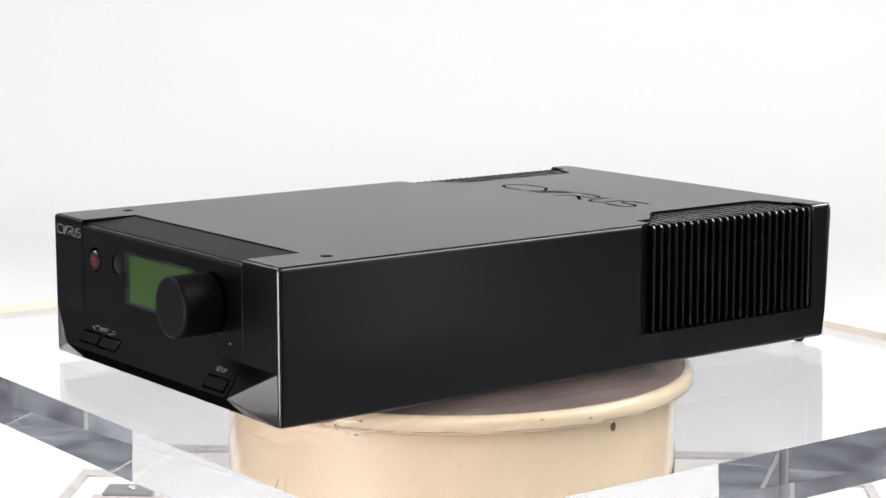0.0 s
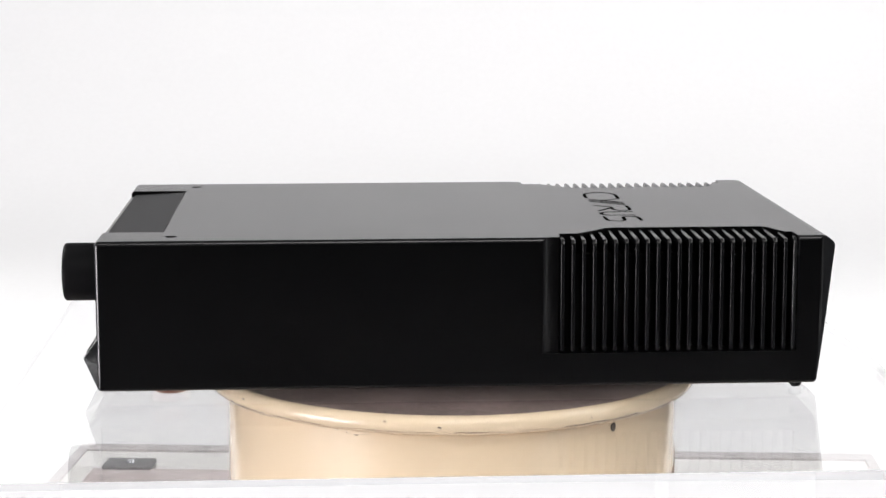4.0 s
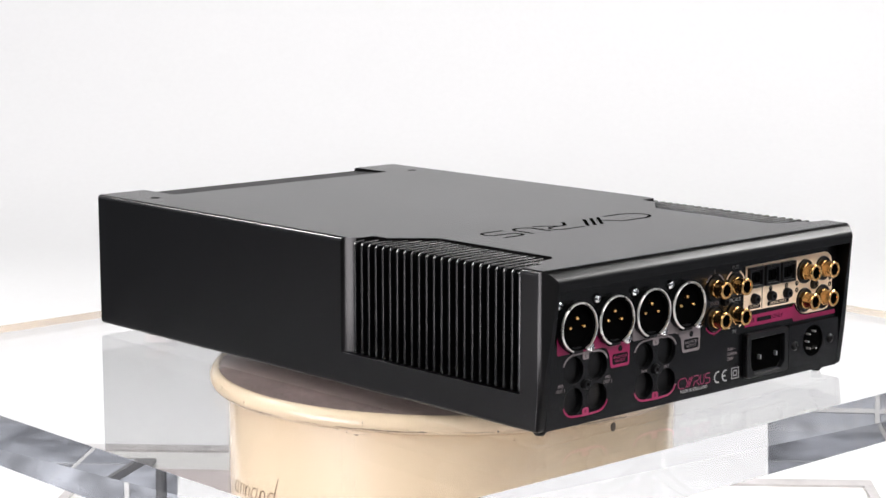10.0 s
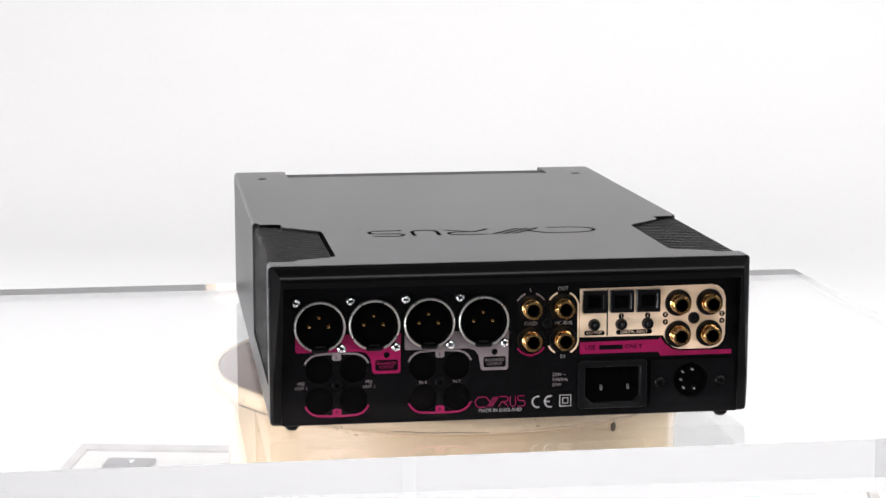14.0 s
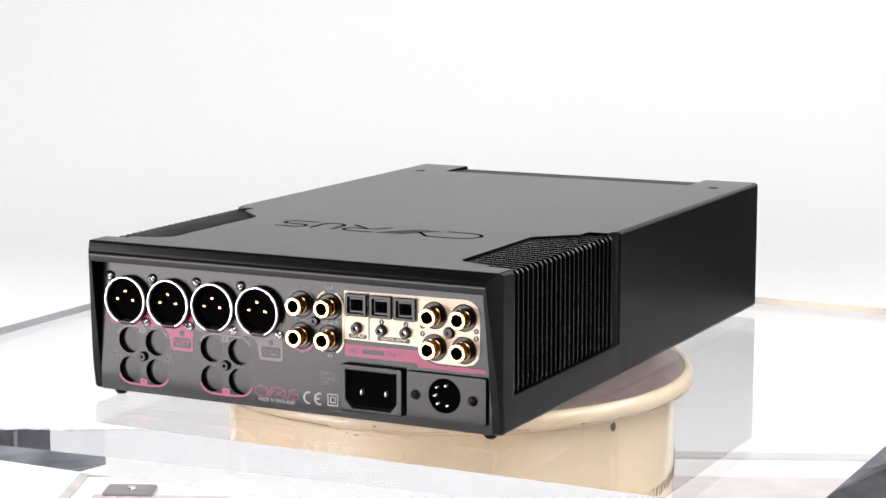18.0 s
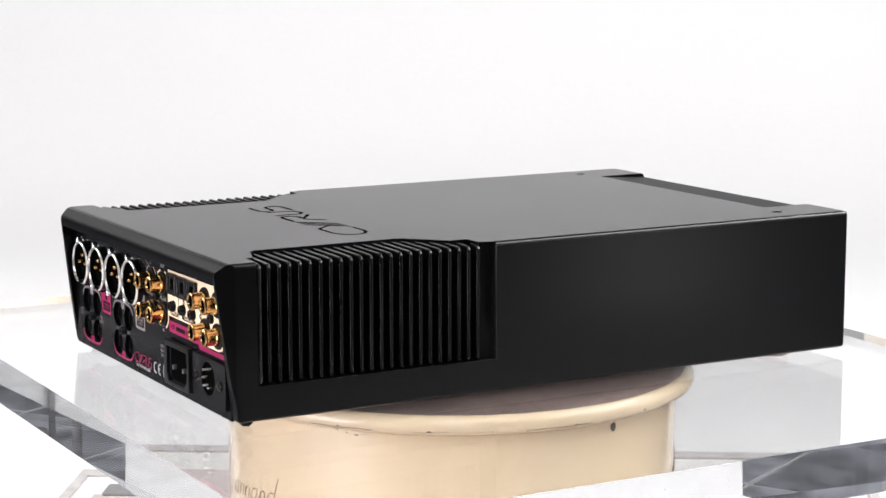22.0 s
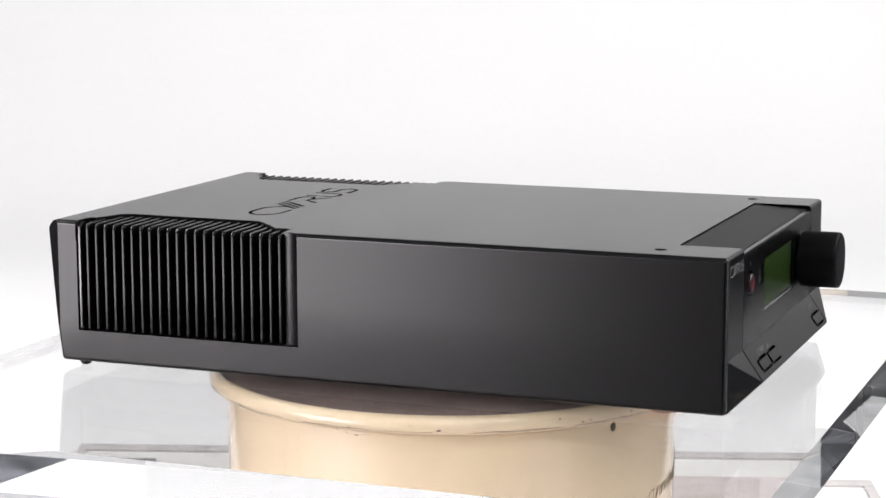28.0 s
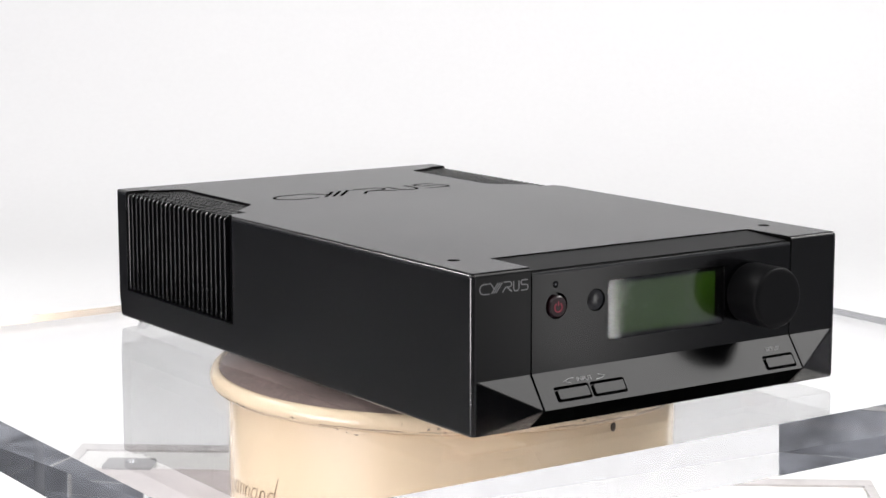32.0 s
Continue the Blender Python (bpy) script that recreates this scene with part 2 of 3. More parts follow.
def emblem(w, h):
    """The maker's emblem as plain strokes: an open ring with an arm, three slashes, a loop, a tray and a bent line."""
    X = lambda pts: [(x * w - w / 2, y * h - h / 2) for x, y in pts]
    return [X([(0.31, 0.38), (0.225, 1), (0.10, 1)] + arc(0.10, 0.5, 0.10, 0.5, 90, 270, 16) + [(0.15, 0), (0.20, 0)]),
            X([(0.24, 0), (0.375, 1)]), X([(0.285, 0), (0.42, 1)]), X([(0.33, 0), (0.465, 1)]),
            X([(0.49, 1), (0.60, 1)] + arc(0.61, 0.74, 0.045, 0.26, 90, -90, 10) + [(0.53, 0.48), (0.47, 0.0)]), X([(0.57, 0.42), (0.665, 0.0)]),
            X([(0.70, 1), (0.70, 0.3)] + arc(0.755, 0.3, 0.055, 0.3, 180, 360, 12) + [(0.81, 1)]),
            X([(0.99, 1), (0.90, 1)] + arc(0.89, 0.77, 0.035, 0.23, 90, 270, 8) + [(0.95, 0.54)] + arc(0.96, 0.27, 0.04, 0.27, 90, -90, 8) + [(0.85, 0)])]


def frame_of(x, y, o):
    x, y = Vector(x).normalized(), Vector(y).normalized()
    z = x.cross(y)
    return Matrix.Translation(o) @ Matrix((x, y, z)).transposed().to_4x4()


XC = -2.1
FRONT = frame_of((1, 0, 0), (0, 0, 1), (0, -173.0, 0))
REAR = frame_of((-1, 0, 0), (0, 0, 1), (0, 170.0, 0))
CHIN = frame_of((1, 0, 0), (0, 10, 14.5), (0, -183.0, 9.0))
TOP = frame_of((1, 0, 0), (0, 1, 0), (0, 0, 70.5))


def at(m, x, y, z=0.0):
    return m @ Matrix.Translation((x, y, z))

# ---------------------------------------------------------------- the studio
def studio():
    Z0, Z1 = -0.82, 2.3
    X0, X1, Y0, Y1 = -3.4, 3.4, -2.55, 3.3
    walls = {}
    # Walls out of view; wall_south set close so the case mirrors something dark.
    for n, b, mat, label in (("wall_north", (X0, X1, Y1, Y1 + 0.12, Z0, Z1), WALL_DARK, "unseen plain charcoal studio wall"),
                             ("wall_south", (X0, X1, Y0 - 0.12, Y0, Z0, Z1), WALL_DARK, "unseen plain charcoal studio wall"),
                             ("wall_west", (X0 - 0.12, X0, Y0, Y1, Z0, Z1), GROUT, "grey slate tiles with pale joints"),
                             ("wall_east", (X1, X1 + 0.12, Y0, Y1, Z0, Z1), GROUT, "grey slate tiles with pale joints")):
        walls[n] = tagged(new(n, finish(box(*b), n, mat)), label, "wall", kind="structure")
    tagged(new("ceiling", finish(box(X0, X1, Y0, Y1, Z1, Z1 + 0.1), "ceiling", CEIL)), "dark grey painted studio ceiling", "ceiling", kind="structure")
    floor = tagged(new("floor", finish(box(X0, X1, Y0, Y1, Z0 - 0.1, Z0), "floor", GROUT)), "grey slate tiles with pale joints", "floor", kind="structure")
    # the sweep of white paper on the table, rising behind it
    prof = [(-0.50, -0.186), (-0.24, -0.186), (0.2, -0.186), (0.8, -0.186), (1.5, -0.186)] + [(1.5 + 0.7 * math.sin(radians(a)), 0.514 - 0.7 * math.cos(radians(a))) for a in range(10, 91, 10)] + [(2.2, 0.95)]
    bm = bmesh.new()
    sheets = []
    for drop in (0.0, 0.003):
        rows = []
        for k, (y, z) in enumerate(prof):
            w = 0.37 + 1.0 * max(0.0, -0.24 - y) + 0.24 * max(0.0, y - 0.2) + 0.5 * max(0.0, y - 0.8)
            a = radians(min(90, max(0, k - 4) * 10))
            rows.append([bm.verts.new((s * w, y + drop * math.sin(a), z - drop * math.cos(a))) for s in (-1, -0.33, 0.33, 1)])
        sheets.append(rows)
        for a, b in zip(rows, rows[1:]):
            for i in range(3):
                bm.faces.new((a[i], a[i + 1], b[i + 1], b[i]))
    for i in (0, 3):
        for k in range(len(prof) - 1):
            bm.faces.new((sheets[0][k][i], sheets[0][k + 1][i], sheets[1][k + 1][i], sheets[1][k][i]))
    for k in (0, len(prof) - 1):
        for i in range(3):
            bm.faces.new((sheets[0][k][i], sheets[0][k][i + 1], sheets[1][k][i + 1], sheets[1][k][i]))
    bmesh.ops.recalc_face_normals(bm, faces=bm.faces)
    tagged(new("backdrop", finish(bm, "backdrop", PAPER, 60)), "white seamless paper sweep over the table", "backdrop", kind="structure")
    table = thing("photo_table", "plain white photo table under the paper sweep", "table", at=(0, 0.25, Z0))
    part("tabletop", box(-0.355, 0.355, -0.74, 0.9, -0.222 - Z0, -0.192 - Z0, 0.004), BOARD, table, scale=1)
    for x in (-0.31, 0.31):
        for y in (-0.68, 0.84):
            part("leg", box(x - 0.025, x + 0.025, y - 0.025, y + 0.025, 0, -0.222 - Z0, 0.003), BOARD, table, scale=1)
    # unseen white panels round the table, added as reflectors to whiten the plate's faces
    for px, py, turn, half in ((-1.6, 2.35, 45, 0.63), (1.8, 2.15, -45, 0.92), (2.1, -1.95, 36, 0.75)):
        p = thing("panel", "added white reflector panel held up on two thin grey legs", "panel", "white foam panels", at=(px, py, Z0))
        p.rotation_euler = (0, 0, radians(turn))
        part("board", box(-half, half, -0.02, 0.02, 1.1, 2.4, 0.004), PAPER, p, scale=1)
        for x in (-0.25, 0.25):
            part("leg", box(x - 0.006, x + 0.006, 0.021, 0.033, 0.02, 1.9, 0.002), FITTING, p, scale=1)
            part("foot", box(x - 0.03, x + 0.03, -0.2, 0.2, 0, 0.028, 0.004), FITTING, p, scale=1)
    # softbox bodies, all out of view: a black shell and stand added to each lamp
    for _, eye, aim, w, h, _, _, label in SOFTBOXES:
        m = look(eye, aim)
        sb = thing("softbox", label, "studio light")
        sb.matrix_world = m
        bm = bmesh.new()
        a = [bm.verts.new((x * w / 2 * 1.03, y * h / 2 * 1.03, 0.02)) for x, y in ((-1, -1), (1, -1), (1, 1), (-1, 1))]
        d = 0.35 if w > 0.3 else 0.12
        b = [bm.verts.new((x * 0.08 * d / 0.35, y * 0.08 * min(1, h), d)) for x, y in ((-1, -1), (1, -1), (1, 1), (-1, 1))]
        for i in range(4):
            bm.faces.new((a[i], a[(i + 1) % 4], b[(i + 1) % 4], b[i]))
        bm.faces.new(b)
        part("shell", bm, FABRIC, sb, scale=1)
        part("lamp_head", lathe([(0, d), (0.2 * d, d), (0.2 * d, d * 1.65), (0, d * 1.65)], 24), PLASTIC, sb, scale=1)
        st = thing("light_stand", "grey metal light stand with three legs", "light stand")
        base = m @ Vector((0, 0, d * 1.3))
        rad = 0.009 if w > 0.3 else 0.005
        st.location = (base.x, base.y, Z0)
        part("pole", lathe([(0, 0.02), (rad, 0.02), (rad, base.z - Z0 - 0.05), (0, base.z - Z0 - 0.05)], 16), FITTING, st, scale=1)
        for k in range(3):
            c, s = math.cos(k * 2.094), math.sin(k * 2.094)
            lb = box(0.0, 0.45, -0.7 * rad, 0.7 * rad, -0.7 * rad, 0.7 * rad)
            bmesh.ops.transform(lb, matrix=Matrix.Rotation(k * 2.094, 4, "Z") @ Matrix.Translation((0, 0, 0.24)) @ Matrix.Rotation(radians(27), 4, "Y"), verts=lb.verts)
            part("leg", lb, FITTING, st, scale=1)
    # Frames for the two added fill lamps.
    for x in (-2.5, 2.5):
        cl = thing("ceiling_fill_lamp", "added square fill lamp in a white frame at the ceiling", "ceiling light", "ceiling lamps", at=(x, -0.3, Z1 - 0.06))
        part("lamp_frame", carve(box(-0.5, 0.5, -0.5, 0.5, 0, 0.06), box(-0.46, 0.46, -0.46, 0.46, -0.1, 0.04)), BOARD, cl, scale=1)
    return floor, walls


FLOOR, WALLS = studio()


# ---------------------------------------------------------------- base, drum, platter and plate
def base_board():
    ob = thing("base_board", "white board with grey border and brown centre under the drum", "board", at=(0, 0, -0.185))
    ob.rotation_euler = (0, 0, radians(-3.0))
    # back edge about 0.34 m behind the axis
    X0, X1, Y0, Y1 = -0.28, 0.274, -0.30, 0.34
    part("board", box(X0 - 0.002, X1 + 0.002, Y0, Y1 + 0.002, 0, 0.018, 0.002), BOARD, ob, scale=1)
    b = 0.015
    part("border", box(X0, X1, Y1 - b, Y1, 0.018, 0.0195), BOARD_DARK, ob, "dark grey border strip", scale=1)
    part("border", box(X0, X0 + b * 0.45, Y0, Y1 - b - 0.001, 0.018, 0.0195), BOARD_DARK, ob, "dark grey border strip", scale=1)
    part("border", box(X1 - b * 0.45, X1, Y0, Y1 - b - 0.001, 0.018, 0.0195), BOARD_DARK, ob, "dark grey border strip", scale=1)
    part("inlay", box(X0 + 0.022, X1 - 0.022, Y0, Y1 - 0.062, 0.018, 0.019), BOARD_BROWN, ob, "greyed brown inlay", scale=1)
    c = part("corner_fitting", box(X0 + 0.028, X0 + 0.062, Y1 - 0.066, Y1 - 0.043, 0.0185, 0.0215, 0.002), FITTING, ob, "small dark grey corner fitting", scale=1)
    part("screw", lathe([(0, 0.0228), (0.0028, 0.0226), (0.0035, 0.0212)], 14, Matrix.Translation((X0 + 0.046, Y1 - 0.054, 0))), ZINC, c, scale=1)


base_board()

DRUM_R = 117.6


def on_drum(points, z, a_mid, lift=0.15):
    """Bends flat strokes round the drum: x along the wall, y up."""
    return [[((DRUM_R + lift) * math.sin(a_mid + x / DRUM_R), -(DRUM_R + lift) * math.cos(a_mid + x / DRUM_R), z + y) for x, y in line] for line in points]


def wire(lines, radius):
    """Thin round strokes along lines of 3D points."""
    bm = bmesh.new()
    for pts in lines:
        rings = []
        for i, p in enumerate(pts):
            p = Vector(p)
            d = (Vector(pts[min(i + 1, len(pts) - 1)]) - Vector(pts[max(i - 1, 0)])).normalized()
            s = d.cross(Vector((p.x, p.y, 0)).normalized())
            s = s.normalized() if s.length > 1e-6 else Vector((0, 0, 1))
            n = s.cross(d)
            rings.append([bm.verts.new(p + s * radius * math.cos(k) + n * radius * 0.5 * math.sin(k)) for k in (0, 1.571, 3.142, 4.712)])
        for a, b in zip(rings, rings[1:]):
            for k in range(4):
                bm.faces.new((a[k], a[(k + 1) % 4], b[(k + 1) % 4], b[k]))
    bmesh.ops.recalc_face_normals(bm, faces=bm.faces)
    return bm


def drum():
    ob = thing("cream_drum", "cream enamelled metal drum with dark script and chipped paint", "drum", at=(0, 0, -0.165))
    h = 165.0
    body = part("drum_wall", lathe([(0, 0), (116, 0), (117.6, 1.5), (117.6, h - 40.5), (116, h - 39.3), (0, h - 39.3)], 128), ENAMEL, ob)
    # two runs of flowing script, as plain looping strokes
    lean = lambda pts, x0: [(x0 + x + 0.36 * y, y + 0.9 + 0.07 * (x0 + x)) for x, y in pts]
    bowl = lambda x0, up: [lean(arc(3.2, 2.6, 2.7, 3.0, 60, 330, 16), x0), lean([(5.9, up), (5.6, 0.6)] + arc(6.7, 0.4, 1.1, 1.2, 180, 330, 6), x0)]
    hump = lambda x0: [lean([(0.4, 5.2), (0.9, -0.6), (1.2, 2.4)] + arc(3.0, 3.4, 1.9, 2.0, 160, 40, 8) + [(5.0, 3.2), (5.2, 0.2), (6.6, 0.3)], x0)]
    lines = bowl(-12.5, 5.6) + hump(-3.5) + hump(3.5) + bowl(10.8, 5.6) + hump(19.4) + bowl(26.6, 13.5)
    for deg in (-64.5, 62.0):
        part("script", wire(on_drum(lines, h - 87.5, radians(deg)), 0.31), SCRIPT, ob, "dark looping script strokes")
    # a small round hole and chips under the rim
    m = Matrix.Rotation(radians(41.8), 4, "Z") @ frame_of((1, 0, 0), (0, 0, 1), (0, -DRUM_R, h - 43.4))
    part("rivet", lathe([(0, 0.5), (1.2, 0.5), (1.7, 0.1), (1.9, -0.6)], 18, m @ Matrix.Diagonal((1.05, 1.3, 1, 1))), CHIP, ob, "small dark rivet")
    for a, w, z in ((-27.6, 1.2, 40.6), (-25.2, 0.8, 41.4), (-22.6, 2.4, 42.0), (-20.6, 0.8, 41.4), (-84, 1.2, 70), (79, 1.4, 72), (80.5, 0.9, 75), (-89, 0.9, 62)):
        blob = [(0.6 * w * (0.75 + 0.4 * random.random()) * math.cos(k * 0.785), 0.3 * (0.7 + 0.6 * random.random()) * math.sin(k * 0.785)) for k in range(8)]
        m = Matrix.Rotation(radians(a), 4, "Z") @ frame_of((1, 0, 0), (0, 0, 1), (0, -DRUM_R - 0.08, h - z))
        part("chip", prism(blob, -0.1, 0.06, m), CHIP, ob)


drum()


def platter():
    ob = thing("turning_platter", "cream enamelled platter with a worn brown felt top", "turntable platter")
    T = -29.2
    prof = [(121.4, T - 1.2), (122.2, T - 0.2), (123.6, T + 0.0), (125.3, T - 0.9), (126.6, T - 2.6), (127.1, T - 5.0), (126.6, T - 7.4), (125.0, T - 8.9), (122.0, T - 9.6), (117.0, T - 9.8), (114, T - 9.8)]
    part("rim", lathe(prof, 160), ENAMEL, ob, "cream enamelled rolled rim")
    part("felt", lathe([(0, T + 0.1), (119.5, T + 0.1), (121.2, T - 0.6), (121.3, T - 3)], 128), FELT, ob, "worn brown felt disc")
    # worn line along the lower edge of the rim and small chips
    rnd = random.Random(4)
    a = 0.0
    while a < 360:
        run = rnd.uniform(3, 22)
        line = [((126.75) * math.cos(radians(a + run * k / 12)), (126.75) * math.sin(radians(a + run * k / 12)), T - 7.3 + 0.12 * math.sin(a + k)) for k in range(13)]
        part("worn_line", wire([line], rnd.uniform(0.06, 0.2)), CHIP, ob)
        a += run + rnd.uniform(1, 9)
    for k in range(26):
        a, z = rnd.uniform(0, 360), rnd.uniform(2.6, 7.2)
        w = rnd.uniform(0.3, 1.1)
        blob = [(w * (0.6 + 0.7 * rnd.random()) * math.cos(j * 0.785), 0.45 * (0.6 + 0.7 * rnd.random()) * math.sin(j * 0.785)) for j in range(8)]
        m = Matrix.Rotation(radians(a), 4, "Z") @ frame_of((1, 0, 0), (0, 0, 1), (0, -127.1 + abs(z - 5) * 0.12, T - z))
        part("chip", prism(blob, -0.3, 0.08, m), CHIP, ob)
    for k in range(14):
        a, r = rnd.uniform(0, 360), rnd.uniform(80, 119)
        x, y, t = r * math.cos(radians(a)), r * math.sin(radians(a)), rnd.uniform(0, 3.14)
        ln = rnd.uniform(1, 5)
        pts = [(x + ln * s * math.cos(t + s * 0.3), y + ln * s * math.sin(t + s * 0.3)) for s in (-1, -0.5, 0, 0.5, 1)]
        part("scratch", ribbon([pts], 0.35, Matrix.Translation((0, 0, T + 0.12)), 0.03), GREY_INK, ob)
    return ob


def plate():
    ob = tagged(new("acrylic_plate", finish(box(-0.2565, 0.2505, -0.2175, 0.2145, -0.0285, -0.0045), "acrylic_plate", GLASS, 20)),
                "thick clear acrylic plate lying on the platter", "acrylic plate")
    ob.visible_shadow = False
    # specks of dust on its faces
    for x, y, z, w in ((0.2505, 0.055, -0.0152, 0.0005), (-0.2565, -0.02, -0.012, 0.0006), (-0.045, -0.2175, -0.017, 0.0005), (0.06, 0.2145, -0.011, 0.0005), (0.11, 0.16, -0.0045, 0.0006), (-0.15, 0.11, -0.0045, 0.0005), (0.19, -0.14, -0.0045, 0.0006)):
        p = new("dust_speck", finish(lathe([(0, -1.0), (1.2, -0.4), (1.5, 0.1), (0.7, 0.9), (0, 1.1)], 7), "dust_speck", CHIP))
        p.data.transform(Matrix.Translation((x, y, z)) @ Matrix.Diagonal((w * 0.5, w * 0.6, w * 0.4, 1)))
        p.parent = ob
    return ob


PLATTER, PLATE = platter(), plate()


# ---------------------------------------------------------------- the amplifier
def amplifier():
    amp = thing("amplifier", "black metal hi-fi amplifier with side cooling fins, on the acrylic plate", "amplifier")

    def ap(name, bm, mat, parent=amp, label="", angle=38, flat=False):
        bmesh.ops.translate(bm, verts=bm.verts, vec=(XC, 0, 0))
        ob = part(name, bm, mat, parent, label, angle)
        if flat:
            ob.modifiers.new("even_normals", "WEIGHTED_NORMAL").keep_sharp = True
        return ob

    W, H = 107.5, 70.5
    # case: the side outline, as wide as the case
    side = [(-173, -1.0), (169.2, -1.0), (177.6, 66.0), (172.3, H), (-173, H)]
    m = frame_of((0, 1, 0), (0, 0, 1), (0, 0, 0))
    case = prism(side, -W, W, m, 2.0, 4)
    cutters = [box(-76.2, 77.6, -220, -142.6, -5, 80), prism([(-102.9, -5), (102.9, -5), (101.4, 61.6), (-101.4, 61.6)], -200, -167.5, frame_of((1, 0, 0), (0, 0, 1), (0, 0, 0)))]
    for s in (-1, 1):
        well = [(s * x, y) for x, y in ((120, 36.6), (107.6, 37.0), (106.9, 37.6), (105.9, 39.0), (105.1, 41.0), (104.6, 43.0), (104.3, 45.2), (94.0, 45.8), (94.0, 158.4), (120, 159.2))]
        cutters.append(prism(well, 15.0, 90))
        shelf = [(s * x, y) for x, y in ((120, 36.6), (107.6, 37.0), (106.9, 37.6), (105.9, 39.0), (105.1, 41.0), (104.6, 43.0), (104.3, 45.2), (77.5, 70.5), (76.0, 74.0), (76.0, 146.0), (78.5, 149.5), (108.5, 159.6), (120, 160))]
        cutters.append(prism(shelf, 60.5, 90))
        # slanting facet at the rear corner
        cutters.append(prism([(s * x, y) for x, y in ((108.1, 168.3), (99.1, 183.3), (125, 183.3), (125, 168.3))], -9, 90))
        cutters.append(lathe([(0, -1.4), (2.9, -1.4), (2.9, 5), (0, 5)], 28, at(TOP, s * 92.4, -138.2)))
    case = carve(case, *cutters)
    bevel(case, 0.5, 2, 38)
    body = ap("case", case, CASE, label="black satin metal case", flat=True)
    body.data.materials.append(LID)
    body.data.materials.append(EDGE)
    # Top faces get the lid sheen, outer bevels the painted edge highlight.
    for f in body.data.polygons:
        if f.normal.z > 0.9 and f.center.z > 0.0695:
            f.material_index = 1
        elif abs(f.center.x - XC * MM) > 0.105 and (f.center.z > 0.0678 and 0.1 < f.normal.z <= 0.9 or f.center.y < -0.1706 and abs(f.normal.z) < 0.3 and 0.1 < abs(f.normal.x) < 0.95 or 0.1575 < f.center.y < 0.1605 and 0.014 < f.center.z < 0.069 and 0.15 < abs(f.normal.x) < 0.97 and abs(f.normal.y) > 0.2 or 0.036 < f.center.y < 0.16 and 0.0142 < f.center.z < 0.0152 and 0.2 < f.normal.z < 0.97):
            f.material_index = 2
    for s in (-1, 1):
        u, v = s * 92.4, -138.2
        ap("cap_screw", lathe([(0, -1.3), (1.2, -1.3), (1.3, -0.7), (2.3, -0.65), (2.8, -1.1)], 24, at(TOP, u, v)), DARK, body, "dark socket screw")
    # the lid's cut emblem, its shade laid on as dark strokes
    for line in emblem(109, 17):
        ap("emblem_stroke", ribbon([line], 1.8, at(TOP, -0.5, 83.5, -0.02), 0.06), DARK, body, "dark emblem stroke on the lid, painting a cut's shade")
    # cooling fins
    for s in (-1, 1):
        wellback = ap("fin_base", box(s * 90, s * 93.9, 45, 158.5, 15.2, 60.4), FIN, body)
        for k in range(23):
            y = 46.6 + 5.06 * k if k < 22 else 157.4
            # inner end follows the slant of the lid
            inner = 77.5
            if y < 72:
                inner = 77.5 + (72 - y) * 0.9
            if y > 149:
                inner = 78.5 + (y - 149) * 2.8
            prof = [(s * 93.5, 15.1), (s * 106.0, 15.1), (s * 106.9, 16.2), (s * 106.9, 67.6), (s * 105.4, 69.3), (s * min(inner, 104), 69.7), (s * min(inner, 104), 60.6), (s * 93.5, 60.6)]
            bm = prism(prof, -0.9, 0.9, frame_of((1, 0, 0), (0, 0, 1), (0, y, 0)), 0.5, 3)
            fin = ap("fin", bm, FIN, body)
            fin.data.materials.append(EDGE)
            # Fin tops and the last post's nose get the painted highlight.
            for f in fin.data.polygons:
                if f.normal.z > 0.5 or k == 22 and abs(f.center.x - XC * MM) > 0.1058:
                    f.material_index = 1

    # front module: one profile drawn across the front
    prof = [(-142.9, 2), (-142.9, 69.7), (-171.2, 68.4), (-172.5, 67.9), (-173.0, 66.6), (-173.0, 23.5), (-183.0, 9.0), (-172.0, -0.6), (-160, -0.6)]
    mod = prism(prof, -75.5, 76.9, m)
    cuts = [prism(round_rect(-33.2, 35.7, 33.6, 60.8, 1.5), -1.8, 5, FRONT),
            lathe([(0, -2.5), (5.9, -2.5), (5.9, 4), (0, 4)], 32, at(FRONT, -62.2, 52.3)),
            lathe([(0, -1.2), (5.0, -1.2), (5.0, 4), (0, 4)], 32, at(FRONT, -40.2, 52.6)),
            lathe([(0, -1), (1.5, -1), (1.5, 4), (0, 4)], 16, at(FRONT, -62.9, 61.8))]
    keys = ((-57.6, 6.4), (-37.6, 6.4), (64.8, 5.2))
    for u, q in keys:
        cuts.append(prism(round_rect(u - 9.6, u + 9.6, q - 3.6, q + 3.6, 1.2), -2.2, 4, CHIN))
    mod = carve(mod, *cuts)
    bevel(mod, 0.7, 3, 25)
    module = ap("front_module", mod, FASCIA, label="gloss black front panel with a sloping chin", flat=True)
    module.data.materials.append(EDGE)
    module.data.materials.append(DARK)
    # The top front bevel and the seams get the painted highlight.
    for f in module.data.polygons:
        if f.center.z > 0.066 and f.normal.y < -0.25 and f.normal.z > 0.25:
            f.material_index = 1
        # Underside set to the no-sheen black, so its shade is in the material.
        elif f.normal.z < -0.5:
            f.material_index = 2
        elif f.center.y < -0.1715 and f.center.z > 0.02 and 0.25 < abs(f.normal.x) < 0.95 and abs(abs(f.center.x) - 0.0765) < 0.003:
            f.material_index = 1
